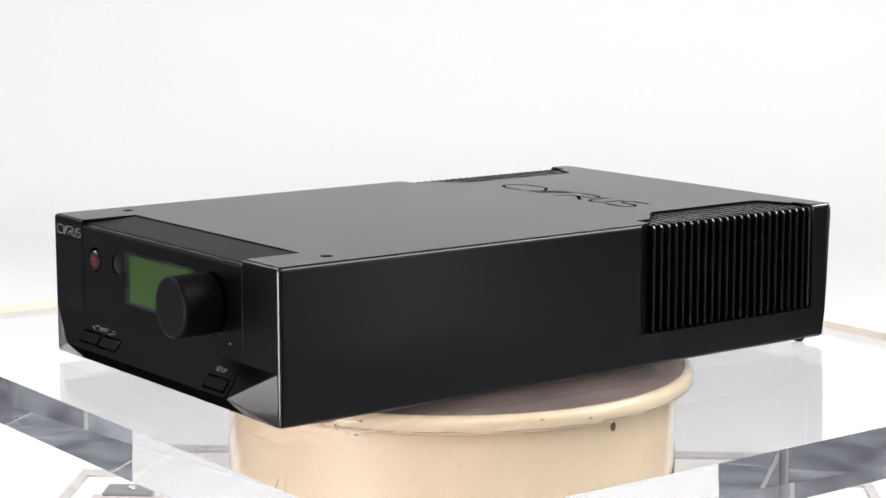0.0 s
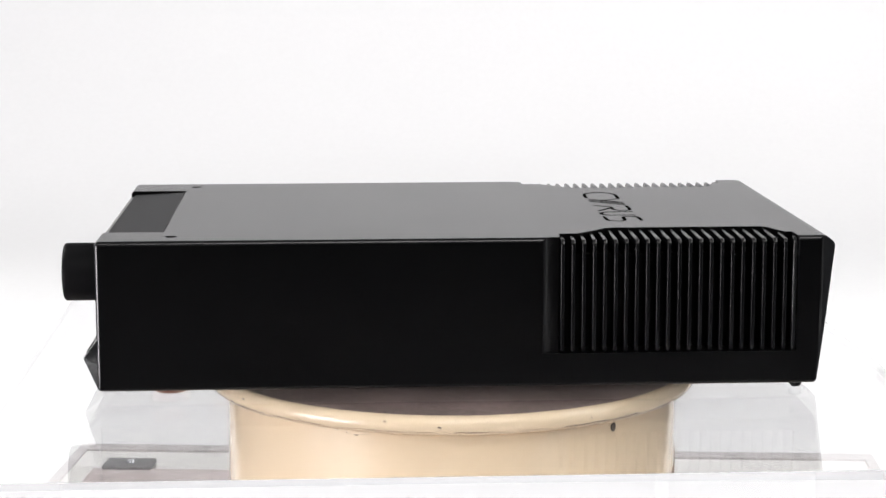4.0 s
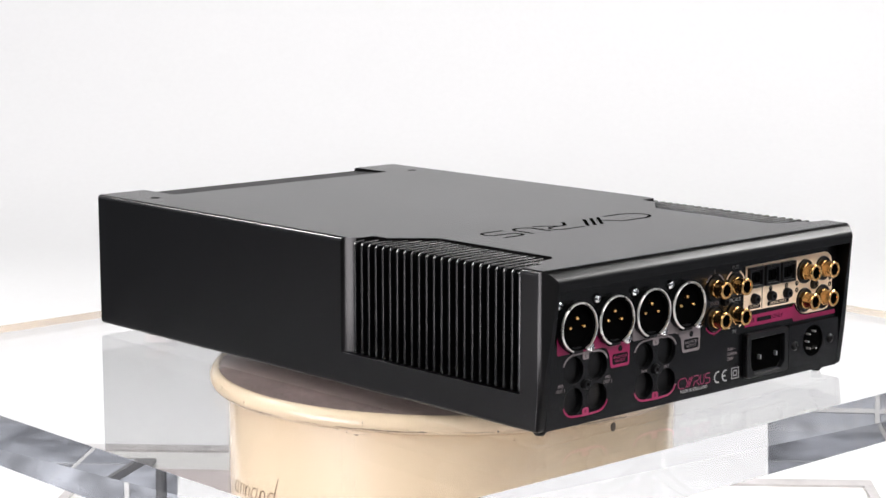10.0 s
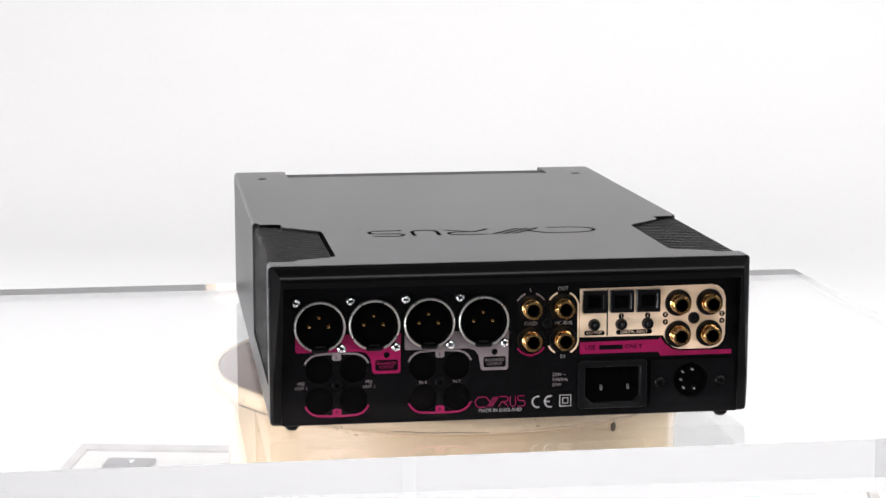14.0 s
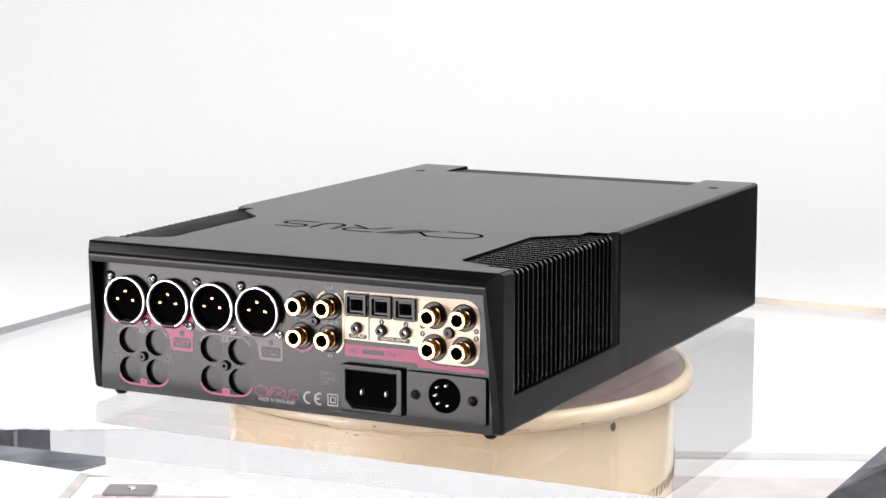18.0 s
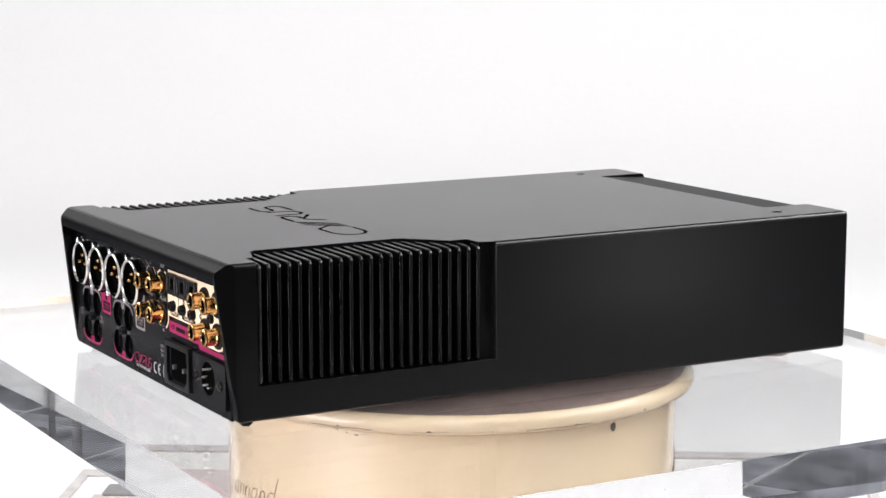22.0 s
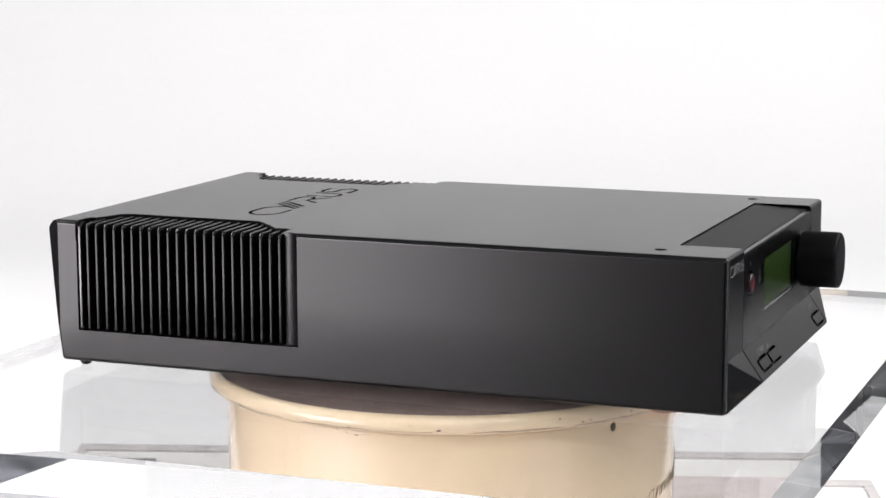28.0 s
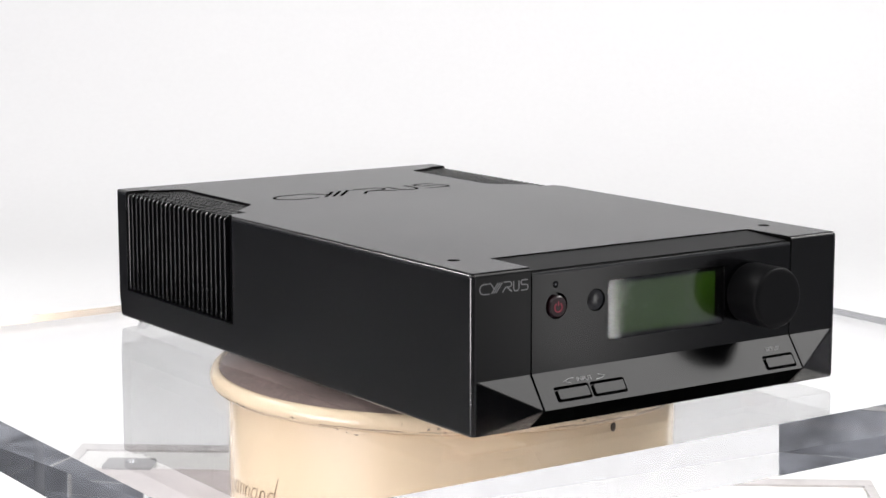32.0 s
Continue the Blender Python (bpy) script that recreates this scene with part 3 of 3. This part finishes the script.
    ap("top_strip", prism([(-143.4, 69.6), (-170.6, 68.35), (-170.6, 68.75), (-143.4, 70.0)], -74.9, 76.3, m), STRIP, module, "matt black strip along the lid's front")
    # chin ends on the cheeks
    for s, u0 in ((-1, 76.3), (1, 77.7)):
        bm = bmesh.new()
        a = [bm.verts.new((s * u0, y, z)) for y, z in ((-172.6, -0.8), (-183, 9.0), (-172.6, 24.0))]
        c = [bm.verts.new((s * 106.2, y, z)) for y, z in ((-172.6, -0.8), (-172.6, 24.0))]
        for f in ((a[0], a[1], a[2]), (a[1], c[1], a[2]), (a[1], c[0], c[1]), (a[0], c[0], a[1]), (a[0], a[2], c[1], c[0])):
            bm.faces.new(f)
        bmesh.ops.recalc_face_normals(bm, faces=bm.faces)
        bevel(bm, 0.5, 2, 15)
        ap("chin_end", bm, FASCIA, body, "faceted black chin end", flat=True)
    # display
    disp = ap("display", prism(round_rect(-32.9, 35.4, 33.9, 60.5, 1.3), -1.75, -1.45, FRONT), DARK, module, "green display window, unlit")
    ap("display_film", prism(round_rect(-29.0, 30.6, 35.6, 58.6, 0.4), -1.44, -1.3, FRONT), GREEN, disp, "dull green display film")
    pane = ap("display_pane", prism(round_rect(-33.0, 35.5, 33.8, 60.6, 1.3), -0.9, -0.25, FRONT), PANE, disp, "clear display cover")
    pane.visible_shadow = False
    # power key, sensor, pilot light
    power = ap("power_key", lathe([(0, 1.0), (4.2, 1.0), (4.8, 0.4), (4.9, -2.4)], 32, at(FRONT, -62.0, 51.9)), WINE, module, "small wine-red power key with a red ring mark")
    ap("power_mark", join(ribbon([arc(0, 0, 2.0, 2.0, 120, 420, 20)], 0.65, at(FRONT, -62.0, 51.7, 1.02)), ribbon([[(0, 0.7), (0, 2.7)]], 0.65, at(FRONT, -62.0, 51.7, 1.02))), RED_INK, power)
    ap("sensor_window", lathe([(0, -0.2), (3.5, -0.35), (4.6, -0.6), (4.8, -1.1)], 32, at(FRONT, -40.2, 52.6)), LENS, module, "round smoky remote sensor window")
    ap("pilot_light", lathe([(0, 0.3), (0.9, 0.1), (1.3, -0.5)], 16, at(FRONT, -62.9, 61.8)), LENS, module, "tiny unlit pilot light")
    for u, q in keys:
        key = prism(round_rect(u - 8.3, u + 8.8, q - 2.6, q + 2.3, 0.9), -2.1, 0.5, CHIN, 0.3, 2)
        ap("key", key, FASCIA, module, "small oblong black key", flat=True)
    ap("wording", lettering("INPUT", 3.1, at(CHIN, -49.0, 12.0, 0.02)), SILVER_INK, module, "pale printed word")
    ap("arrow_mark", ribbon([[(-57, 10.9), (-60.8, 12.0), (-57, 13.1)], [(-41, 10.9), (-37.2, 12.0), (-41, 13.1)], [(-57, 13.1), (-54.5, 13.1)], [(-41, 10.9), (-43, 10.9)]], 0.35, at(CHIN, 0, 0, 0.02)), SILVER_INK, module)
    ap("wording", lettering("SETUP", 3.1, at(CHIN, 63.6, 11.8, 0.02)), SILVER_INK, module, "pale printed word")
    for line in emblem(25.5, 4.4):
        ap("emblem_stroke", ribbon([line], 0.5, at(FRONT, -90.6, 63.4, 0.02)), SILVER_INK, body, "silver printed emblem stroke")
    ap("dot_mark", ribbon([[(-0.9, 0), (0.9, 0)], [(0, -0.6), (0, 0.6)]], 0.3, at(FRONT, 66.0, 30.6, 0.02)), SILVER_INK, module)
    # volume knob
    K = at(FRONT, 49.6, 47.0)
    knob = ap("volume_knob", lathe([(0, 21.1), (11.0, 21.2), (13.2, 21.1), (13.9, 20.7), (14.25, 20.0), (14.3, 18.5), (14.3, 4.0), (13.9, 1.6), (13.0, 1.2), (12.0, 0.2)], 96, K), RUBBER, module, "round matt black volume knob")
    # feet
    for s in (-1, 1):
        ap("foot", lathe([(0, -4.4), (2.0, -4.4), (3.1, -3.2), (3.2, 0.3)], 24, Matrix.Translation((s * 97.5, 161, 0))), RUBBER, amp, "small black rubber foot")
        ap("foot", lathe([(0, -4.4), (7.5, -4.4), (9.2, -2.8), (9.4, 0.3)], 32, Matrix.Translation((s * 89.5, -140, 0))), AMBER, amp, "brown gel foot")

    # ------------------------------------------------ rear panel
    holes = [lathe([(0, -2.6), (6.1, -2.6), (6.1, 3), (0, 3)], 36, at(REAR, -(cu + du), z)) for cu in (78.2, 32.6) for du in (7.5, -7.5) for z in (24.0, 10.2)]
    panel = ap("rear_panel", carve(box(-102.6, 102.6, 165, 170.0, -0.7, 61.4, 0.3, 1), *holes), PANEL, label="matt black rear panel with sockets")
    R = lambda u, z, h=0.0: at(REAR, -u, z, h)
    C = lambda u: -u

    def ink(name, points, mat, h=0.10, label="", par=panel):
        return ap(name, prism([(-u, z) for u, z in points], 0.0, h, REAR), mat, par, label)

    # magenta and grey fields round the XLR sockets
    for du, mat in ((0.0, PINK), (-48.0, GREY_INK)):
        pts = [(96.2 + du, 39.5), (96.2 + du, 32.4)] + [(95.4 + du, 31.8), (68.0 + du, 31.8), (65.2 + du, 31.0), (63.4 + du, 28.6), (62.6 + du, 24.0), (62.4 + du, 22.4), (61.6 + du, 21.6), (50.9 + du, 21.6), (50.1 + du, 22.4), (49.8 + du, 39.5)]
        field = ink("printed_field", pts, mat, 0.10)
        ap("plaque", prism(round_rect(C(61.2 + du), C(51.2 + du), 23.0, 27.8, 0.9), 0.1, 0.16, REAR), PANEL, field, "small black printed plaque")
        ap("wording", lettering("BALANCED", 1.9, R(56.2 + du, 26.2, 0.17), 0.04, squeeze=0.9), mat, field)
        ap("wording", lettering("OUTPUT", 1.9, R(56.2 + du, 24.4, 0.17), 0.04, squeeze=0.9), mat, field)
        ap("letter_mark", lathe([(0, 0.17), (1.35, 0.17), (1.35, 0.05)], 20, R(56.2 + du, 29.9)), PANEL, field)
    # XLR sockets
    for i, u in enumerate((85.6, 61.7, 37.5, 13.4)):
        z = 43.6 + 0.2 * i
        # The cup is blackened to paint the shade inside the socket.
        x = ap("xlr_socket", lathe([(0, 0.3), (9.2, 0.3), (9.5, 2.8), (10.2, 3.0)], 48, R(u, z)), DARK, panel, "three-pin balanced socket with a bright ring")
        ap("ring", lathe([(10.4, 0.2), (10.4, 3.6), (10.6, 3.9), (10.9, 3.9), (11.2, 3.6), (11.3, 3.0)], 56, R(u, z), -68, 248), SILVER, x, "bright nickel ring")
        ap("sleeve", lathe([(11.25, 3.0), (11.3, 0.1)], 56, R(u, z), -68, 248), PLASTIC, x)
        ap("tab", prism(round_rect(-3.6, 3.6, -11.6, -9.0, 0.8), 0.1, 2.4, R(u, z), 0.3), PLASTIC, x)
        for du, dz in ((4.6, 0.4), (0.3, 4.3), (-3.9, 0.3)):
            ap("pin", lathe([(0, 2.7), (0.6, 2.6), (0.9, 2.2), (0.9, 0.4)], 14, R(u + du, z + dz - 0.2)), GOLD, x, "gold pin")
        for du, dz in ((10.2, 10.5), (-9.6, -10.2)):
            s = ap("panel_screw", lathe([(0, 2.0), (1.2, 1.9), (2.0, 1.3), (2.35, 0.3), (2.35, 0)], 20, R(u + du, z + dz)), ZINC, panel, "bright zinc screw")
            a = 0.4 + i + du
            c, q = math.cos(a) * 1.3, math.sin(a) * 1.3
            ap("slot", ribbon([[(-c, -q), (c, q)], [(q, -c), (-q, c)]], 0.42, R(u + du, z + dz, 1.85), 0.2), DARK, s)
    # blanked socket holes with their arcs
    for cu, left, right in ((78.2, "PRE\nOUT 1", "PRE\nOUT 2"), (32.6, "IN 6", "IN 7")):
        for du in (7.5, -7.5):
            for z in (24.0, 10.2):
                ap("blank_hole", lathe([(0, -2.55), (5.9, -2.55), (6.05, -2.3), (6.05, -1.4)], 36, R(cu + du, z)), PANEL, panel, "round blanked socket hole")
        a = lambda s0: [[(-(cu + 13.6), 17.2 + s0 * 9.8)] + [(-(cu + 7.5) + 6.9 * math.cos(radians(t)), 17.2 + s0 * (6.9 + 6.9 * math.sin(radians(t)))) for t in (160, 140, 120, 100)] + [(-(cu + 3), 17.2 + s0 * 14.0), (-(cu - 3), 17.2 + s0 * 14.0)] + [(-(cu - 7.5) + 6.9 * math.cos(radians(t)), 17.2 + s0 * (6.9 + 6.9 * math.sin(radians(t)))) for t in (80, 60, 40, 20)] + [(-(cu - 13.6), 17.2 + s0 * 9.8)]]
        for s0, mat in ((1, GREY_INK), (-1, PINK)):
            f = ap("arc_mark", ribbon(a(s0), 0.9, at(REAR, 0, 0, 0.02), 0.1), mat, panel)
            ap("letter_mark", prism(round_rect(-2.0, 2.0, -1.6, 1.6, 1.0), 0.02, 0.14, R(cu, 17.2 + s0 * 12.4)), mat, f)
            ap("letter", lettering("L" if s0 > 0 else "R", 2.2, R(cu, 17.2 + s0 * 12.4, 0.15), 0.04), PANEL, f)
        s = ap("hub_screw", lathe([(0, 0.9), (0.8, 0.9), (0.9, 1.7), (1.9, 1.7), (2.3, 1.0), (2.4, 0)], 20, R(cu - 0.1, 17.0)), PLASTIC, panel, "black socket screw")
        ap("socket", lathe([(0, 1.0), (0.85, 1.0)], 12, R(cu - 0.1, 17.0, 0.05)), DARK, s)
        ap("wording", lettering(left, 2.1, R(cu + 15.6 if "\n" in left else cu + 7.5, 17.0, 0.02), 0.06, squeeze=0.95), GREY_INK, panel)
        ap("wording", lettering(right, 2.1, R(cu - 14.2 if "\n" in right else cu - 7.5, 17.0, 0.02), 0.06, squeeze=0.95), GREY_INK, panel)
    # emblem and marks
    for line in emblem(22.4, 4.6):
        ap("emblem_stroke", ribbon([line], 0.36, R(5.6, 7.2, 0.02), 0.08), PINK, panel, "magenta printed emblem stroke")
    ap("wording", lettering("MADE IN ENGLAND", 2.35, R(5.6, 3.3, 0.02), 0.06, squeeze=0.92), WHITE_INK, panel)
    ap("mark", ribbon([arc(-1.0, 0, 2.5, 2.5, 75, 285, 14), arc(4.6, 0, 2.5, 2.5, 75, 285, 14), [(2.3, 0), (4.4, 0)]], 0.75, R(-12.4, 6.5, 0.02), 0.08), WHITE_INK, panel, "pale approval mark")
    for r in (2.5, 1.2):
        ap("mark", ribbon([[(-r, -r), (r, -r), (r, r), (-r, r), (-r, -r - 0.2)]], 0.6, R(-23.8, 6.7, 0.02), 0.08), WHITE_INK, panel, "pale double square mark")
    for k, words in enumerate(("230V ~", "50/60Hz", "25W")):
        ap("wording", lettering(words, 2.2, R(-17.8, 18.6 - 2.3 * k, 0.02), 0.06, "LEFT", 0.95), GREY_INK, panel)
    # phono sockets of two groups
    FACE = [(2.65, 6.0), (2.7, 7.2), (2.9, 7.5), (3.75, 7.5), (4.0, 7.2), (4.0, 6.5), (3.85, 6.3), (3.85, 2.4), (4.1, 2.2), (4.1, 0.3)]

    def phono(u, z):
        s = ap("phono_socket", lathe([(0, 0.35), (5.6, 0.35), (5.9, 0.8), (6.1, 0.0)], 36, R(u, z)), PLASTIC, panel, "gold-plated phono socket on a black washer")
        ap("barrel", lathe(FACE, 36, R(u, z)), GOLD, s, "gold-plated barrel")
        # A dark cone paints the shade inside the gold barrel.
        ap("bore", lathe([(0, 2.0), (2.55, 2.0), (2.6, 6.6), (2.69, 6.9)], 20, R(u, z)), DARK, s)

    ink_arc = lambda pts, mat, w=0.8: ap("arc_mark", ribbon([pts], w, at(REAR, 0, 0, 0.02), 0.1), mat, panel)
    ink_arc(arc(8.0, 48.9, 6.9, 6.9, 150, 110, 6), GREY_INK)
    ink_arc(arc(8.0, 48.9, 6.9, 6.9, 70, 30, 6), GREY_INK)
    ink_arc(arc(8.0, 34.7, 6.9, 6.9, 210, 330, 14), PINK)
    ink_arc(arc(22.5, 48.9, 7.0, 7.0, 150, 110, 6), CREAM_INK)
    ink_arc(arc(22.5, 48.9, 7.0, 7.0, 65, 10, 8) + [(29.4, 42)] + arc(22.5, 34.7, 7.0, 7.0, -10, -60, 8), CREAM_INK)
    ink_arc(arc(22.5, 34.7, 7.0, 7.0, 240, 205, 6), CREAM_INK)
    for u in (-8.0, -22.5):
        for z in (49.0, 34.7):
            phono(u, z)
    ap("hub_screw", lathe([(0, 0.9), (0.8, 0.9), (0.9, 1.7), (1.7, 1.7), (2.1, 1.0), (2.2, 0)], 20, R(-15.2, 42.0)), PLASTIC, panel, "black socket screw")
    for words, u, z, mat in (("L", -8.0, 57.0, GREY_INK), ("R", -8.0, 27.4, PINK), ("OUT", -22.5, 57.4, WHITE_INK), ("IN", -22.5, 26.8, WHITE_INK), ("FIXED", -8.0, 41.9, GREY_INK), ("MC-BUS", -22.7, 41.9, WHITE_INK)):
        ap("wording", lettering(words, 2.5, R(u, z, 0.02), 0.06, squeeze=0.9), mat, panel)
    # cream digital field
    pts = [(-30.0, 57.0), (-30.0, 35.2), (-68.0, 35.0), (-70.0, 31.5), (-73.0, 29.2), (-76.0, 28.5), (-90.0, 28.5), (-93.5, 29.4), (-95.8, 31.8), (-96.6, 35.0), (-96.6, 51.0), (-95.6, 54.6), (-93.0, 57.0), (-90.0, 57.6)]
    field = ink("printed_field", pts, CREAM_INK, 0.10, "cream printed field")
    for u in (-42.5,):
        ap("line_mark", prism([(-u - 0.3, 35.6), (-u + 0.3, 35.6), (-u + 0.3, 56.6), (-u - 0.3, 56.6)], 0.1, 0.14, REAR), PANEL, field)
    for u in (-36.6, -48.9, -60.9):
        o = carve(prism(round_rect(-5.4, 5.4, -5.0, 5.0, 0.4), 0.1, 1.9, R(u, 51.1)), prism(round_rect(-3.9, 3.9, -3.7, 3.5, 0.4), 0.6, 6, R(u, 51.1)))
        s = ap("optical_socket", bevel(o, 0.25, 1), PLASTIC, panel, "square black optical socket")
        ap("shutter", join(box(-2.9, 2.9, -0.9, 0.9, -2.6, 2.4, 0.3), lathe([(1.2, 0.9), (1.2, 1.5), (1.9, 1.5), (1.9, 0.9)], 20, frame_of((-1, 0, 0), (0, 0, 1), (-0.6, 0, 0)))), DARK, s).data.transform(Matrix.Translation((u * MM, 0.1702, 0.0511)))
        k = ap("jack", lathe([(0, 1.0), (0.9, 1.0), (1.0, 2.6), (2.1, 2.6), (2.5, 1.6), (2.7, 0.1)], 24, R(u, 40.7)), PLASTIC, panel, "small black jack socket")
        ap("contact", lathe([(0, 1.2), (0.7, 1.2)], 10, R(u, 40.7)), ZINC, k)
    ap("plaque", prism(round_rect(C(-32.2), C(-41.4), 35.9, 38.0, 1.0), 0.1, 0.15, REAR), PANEL, field)
    ap("wording", lettering("OUTPUT", 1.9, R(-36.8, 36.95, 0.16), 0.04, squeeze=0.95), CREAM_INK, field)
    ap("plaque", prism(round_rect(C(-46.6), C(-63.0), 35.9, 38.0, 1.0), 0.1, 0.15, REAR), PANEL, field)
    ap("wording", lettering("DIGITAL INPUT", 1.9, R(-54.8, 36.95, 0.16), 0.04, squeeze=0.95), CREAM_INK, field)
    for words, u, z in (("1", -48.9, 44.3), ("2", -60.9, 44.3), ("3", -69.0, 44.4), ("4", -69.0, 41.0), ("5", -95.0, 44.2), ("6", -95.0, 41.0)):
        n = ap("number_mark", lathe([(0, 0.15), (1.25, 0.15), (1.25, 0.08)], 18, R(u, z)), PANEL, field)
        ap("number", lettering(words, 1.9, R(u, z, 0.16), 0.04), CREAM_INK, n)
    for u in (-74.8, -89.1):
        for z in (49.6, 35.4):
            phono(u, z)
    ap("hub_screw", lathe([(0, 0.9), (0.8, 0.9), (0.9, 1.7), (2.0, 1.7), (2.6, 1.0), (2.7, 0)], 20, R(-82.0, 42.6)), PLASTIC, panel, "black socket screw")
    # magenta warning bar
    bar = ink("warning_bar", [(-30.2, 32.9), (-30.2, 27.6), (-66.0, 27.6), (-67.0, 25.7), (-99.6, 25.7), (-99.6, 27.8), (-76.0, 27.8), (-72.0, 28.8), (-68.6, 31.6), (-67.0, 34.2), (-66.0, 33.2)], PINK, 0.10, "magenta printed bar")
    ap("wording", lettering("USE", 3.0, R(-34.8, 30.3, 0.11), 0.05), PANEL, bar)
    ap("word_bar", prism([(-5.4, -1.0), (5.4, -1.0), (5.4, 1.0), (-5.4, 1.0)], 0.11, 0.16, R(-44.4, 30.3)), PANEL, bar)
    ap("wording", lettering("ONLY", 3.0, R(-54.6, 30.3, 0.11), 0.05), PANEL, bar)
    # mains inlet
    shell = carve(prism(round_rect(C(-29.2), C(-60.3), 3.2, 24.7, 1.6), 0, 3.0, REAR), prism([(C(-32.2), 8.4), (C(-35.4), 5.2), (C(-54.4), 5.2), (C(-57.2), 8.4), (C(-57.2), 21.8), (C(-32.2), 21.8)], 0.6, 9, REAR))
    inlet = ap("mains_inlet", bevel(shell, 0.6, 2), PLASTIC, panel, "black three-pin mains inlet", flat=True)
    # A dark sheet on the shallow inlet floor paints the shade of depth.
    ap("well", prism([(C(-32.4), 8.5), (C(-35.5), 5.4), (C(-54.3), 5.4), (C(-57.0), 8.5), (C(-57.0), 21.6), (C(-32.4), 21.6)], 0.58, 0.68, REAR), DARK, inlet, "dark sheet painting shade on the inlet floor")
    for u, z in ((-39.6, 12.4), (-51.8, 12.6)):
        ap("pin", box(-0.45, 0.45, 0.0, 2.2, -1.1, 1.1, 0.15), PIN, inlet, "flat metal pin").data.transform(Matrix.Translation((u * MM, 0.1704, z * MM)))
    # small multi-pin socket on its plate
    plate_bm = carve(prism(round_rect(C(-62.0), C(-100.4), 3.4, 24.2, 0.8), 0, 1.8, REAR), lathe([(0, 0.5), (7.7, 0.5), (7.7, 5), (0, 5)], 40, R(-80.5, 14.8)))
    sock = ap("link_socket", bevel(plate_bm, 0.35, 2), PANEL, panel, "black plate with a round multi-pin socket", flat=True)
    ap("well", lathe([(0, 0.55), (7.6, 0.55), (7.6, 1.7), (7.2, 1.9), (6.8, 0.7)], 40, R(-80.5, 14.8)), DARK, sock)
    for du, dz in ((-0.8, 4.6), (3.6, 3.6), (4.4, 0.0), (3.2, -3.6), (-1.6, -4.0)):
        ap("pin", lathe([(0, 3.0), (0.4, 2.9), (0.5, 2.4), (0.5, 0.5)], 10, R(-80.5 + du, 14.8 + dz)), SILVER, sock, "small bright pin")
    for u in (-66.4, -94.2):
        s = ap("panel_screw", lathe([(0, 2.3), (1.5, 2.3), (2.2, 1.8), (2.4, 1.2)], 20, R(u, 14.0, 0.4)), CASE, sock, "black cross-head screw")
        ap("slot", ribbon([[(-1.2, 0.2), (1.2, -0.2)], [(0.2, 1.2), (-0.2, -1.2)]], 0.45, R(u, 14.0, 2.6), 0.12), DARK, s)
    return amp


AMP = amplifier()


# ---------------------------------------------------------------- slate tiles of the floor
def tiles():
    s, g = 0.4, 0.010
    me = finish(box(-s / 2 + g / 2, s / 2 - g / 2, -s / 2 + g / 2, s / 2 - g / 2, 0, 0.006, 0.002, 1), "tile", SLATE)
    for i in range(17):
        for j in range(15):
            t = new("tile", me)
            t.parent = FLOOR
            t.location = (-3.2 + s * i, -2.35 + s * j, -0.8235)
    for wall, x, a in ((WALLS["wall_west"], -3.4045, 90), (WALLS["wall_east"], 3.4045, -90)):
        for i in range(15):
            for j in range(7):
                t = new("tile", me)
                t.parent = wall
                t.location, t.rotation_euler = (x, -2.35 + s * i, -0.61 + s * j), (0, radians(a), 0)


tiles()


def motions():
    rows = [(t, pose(0, 0, 0, 0, 0, a)) for t, a in TURN]
    for ob in (AMP, PLATE, PLATTER):
        walk(ob, rows)


motions()
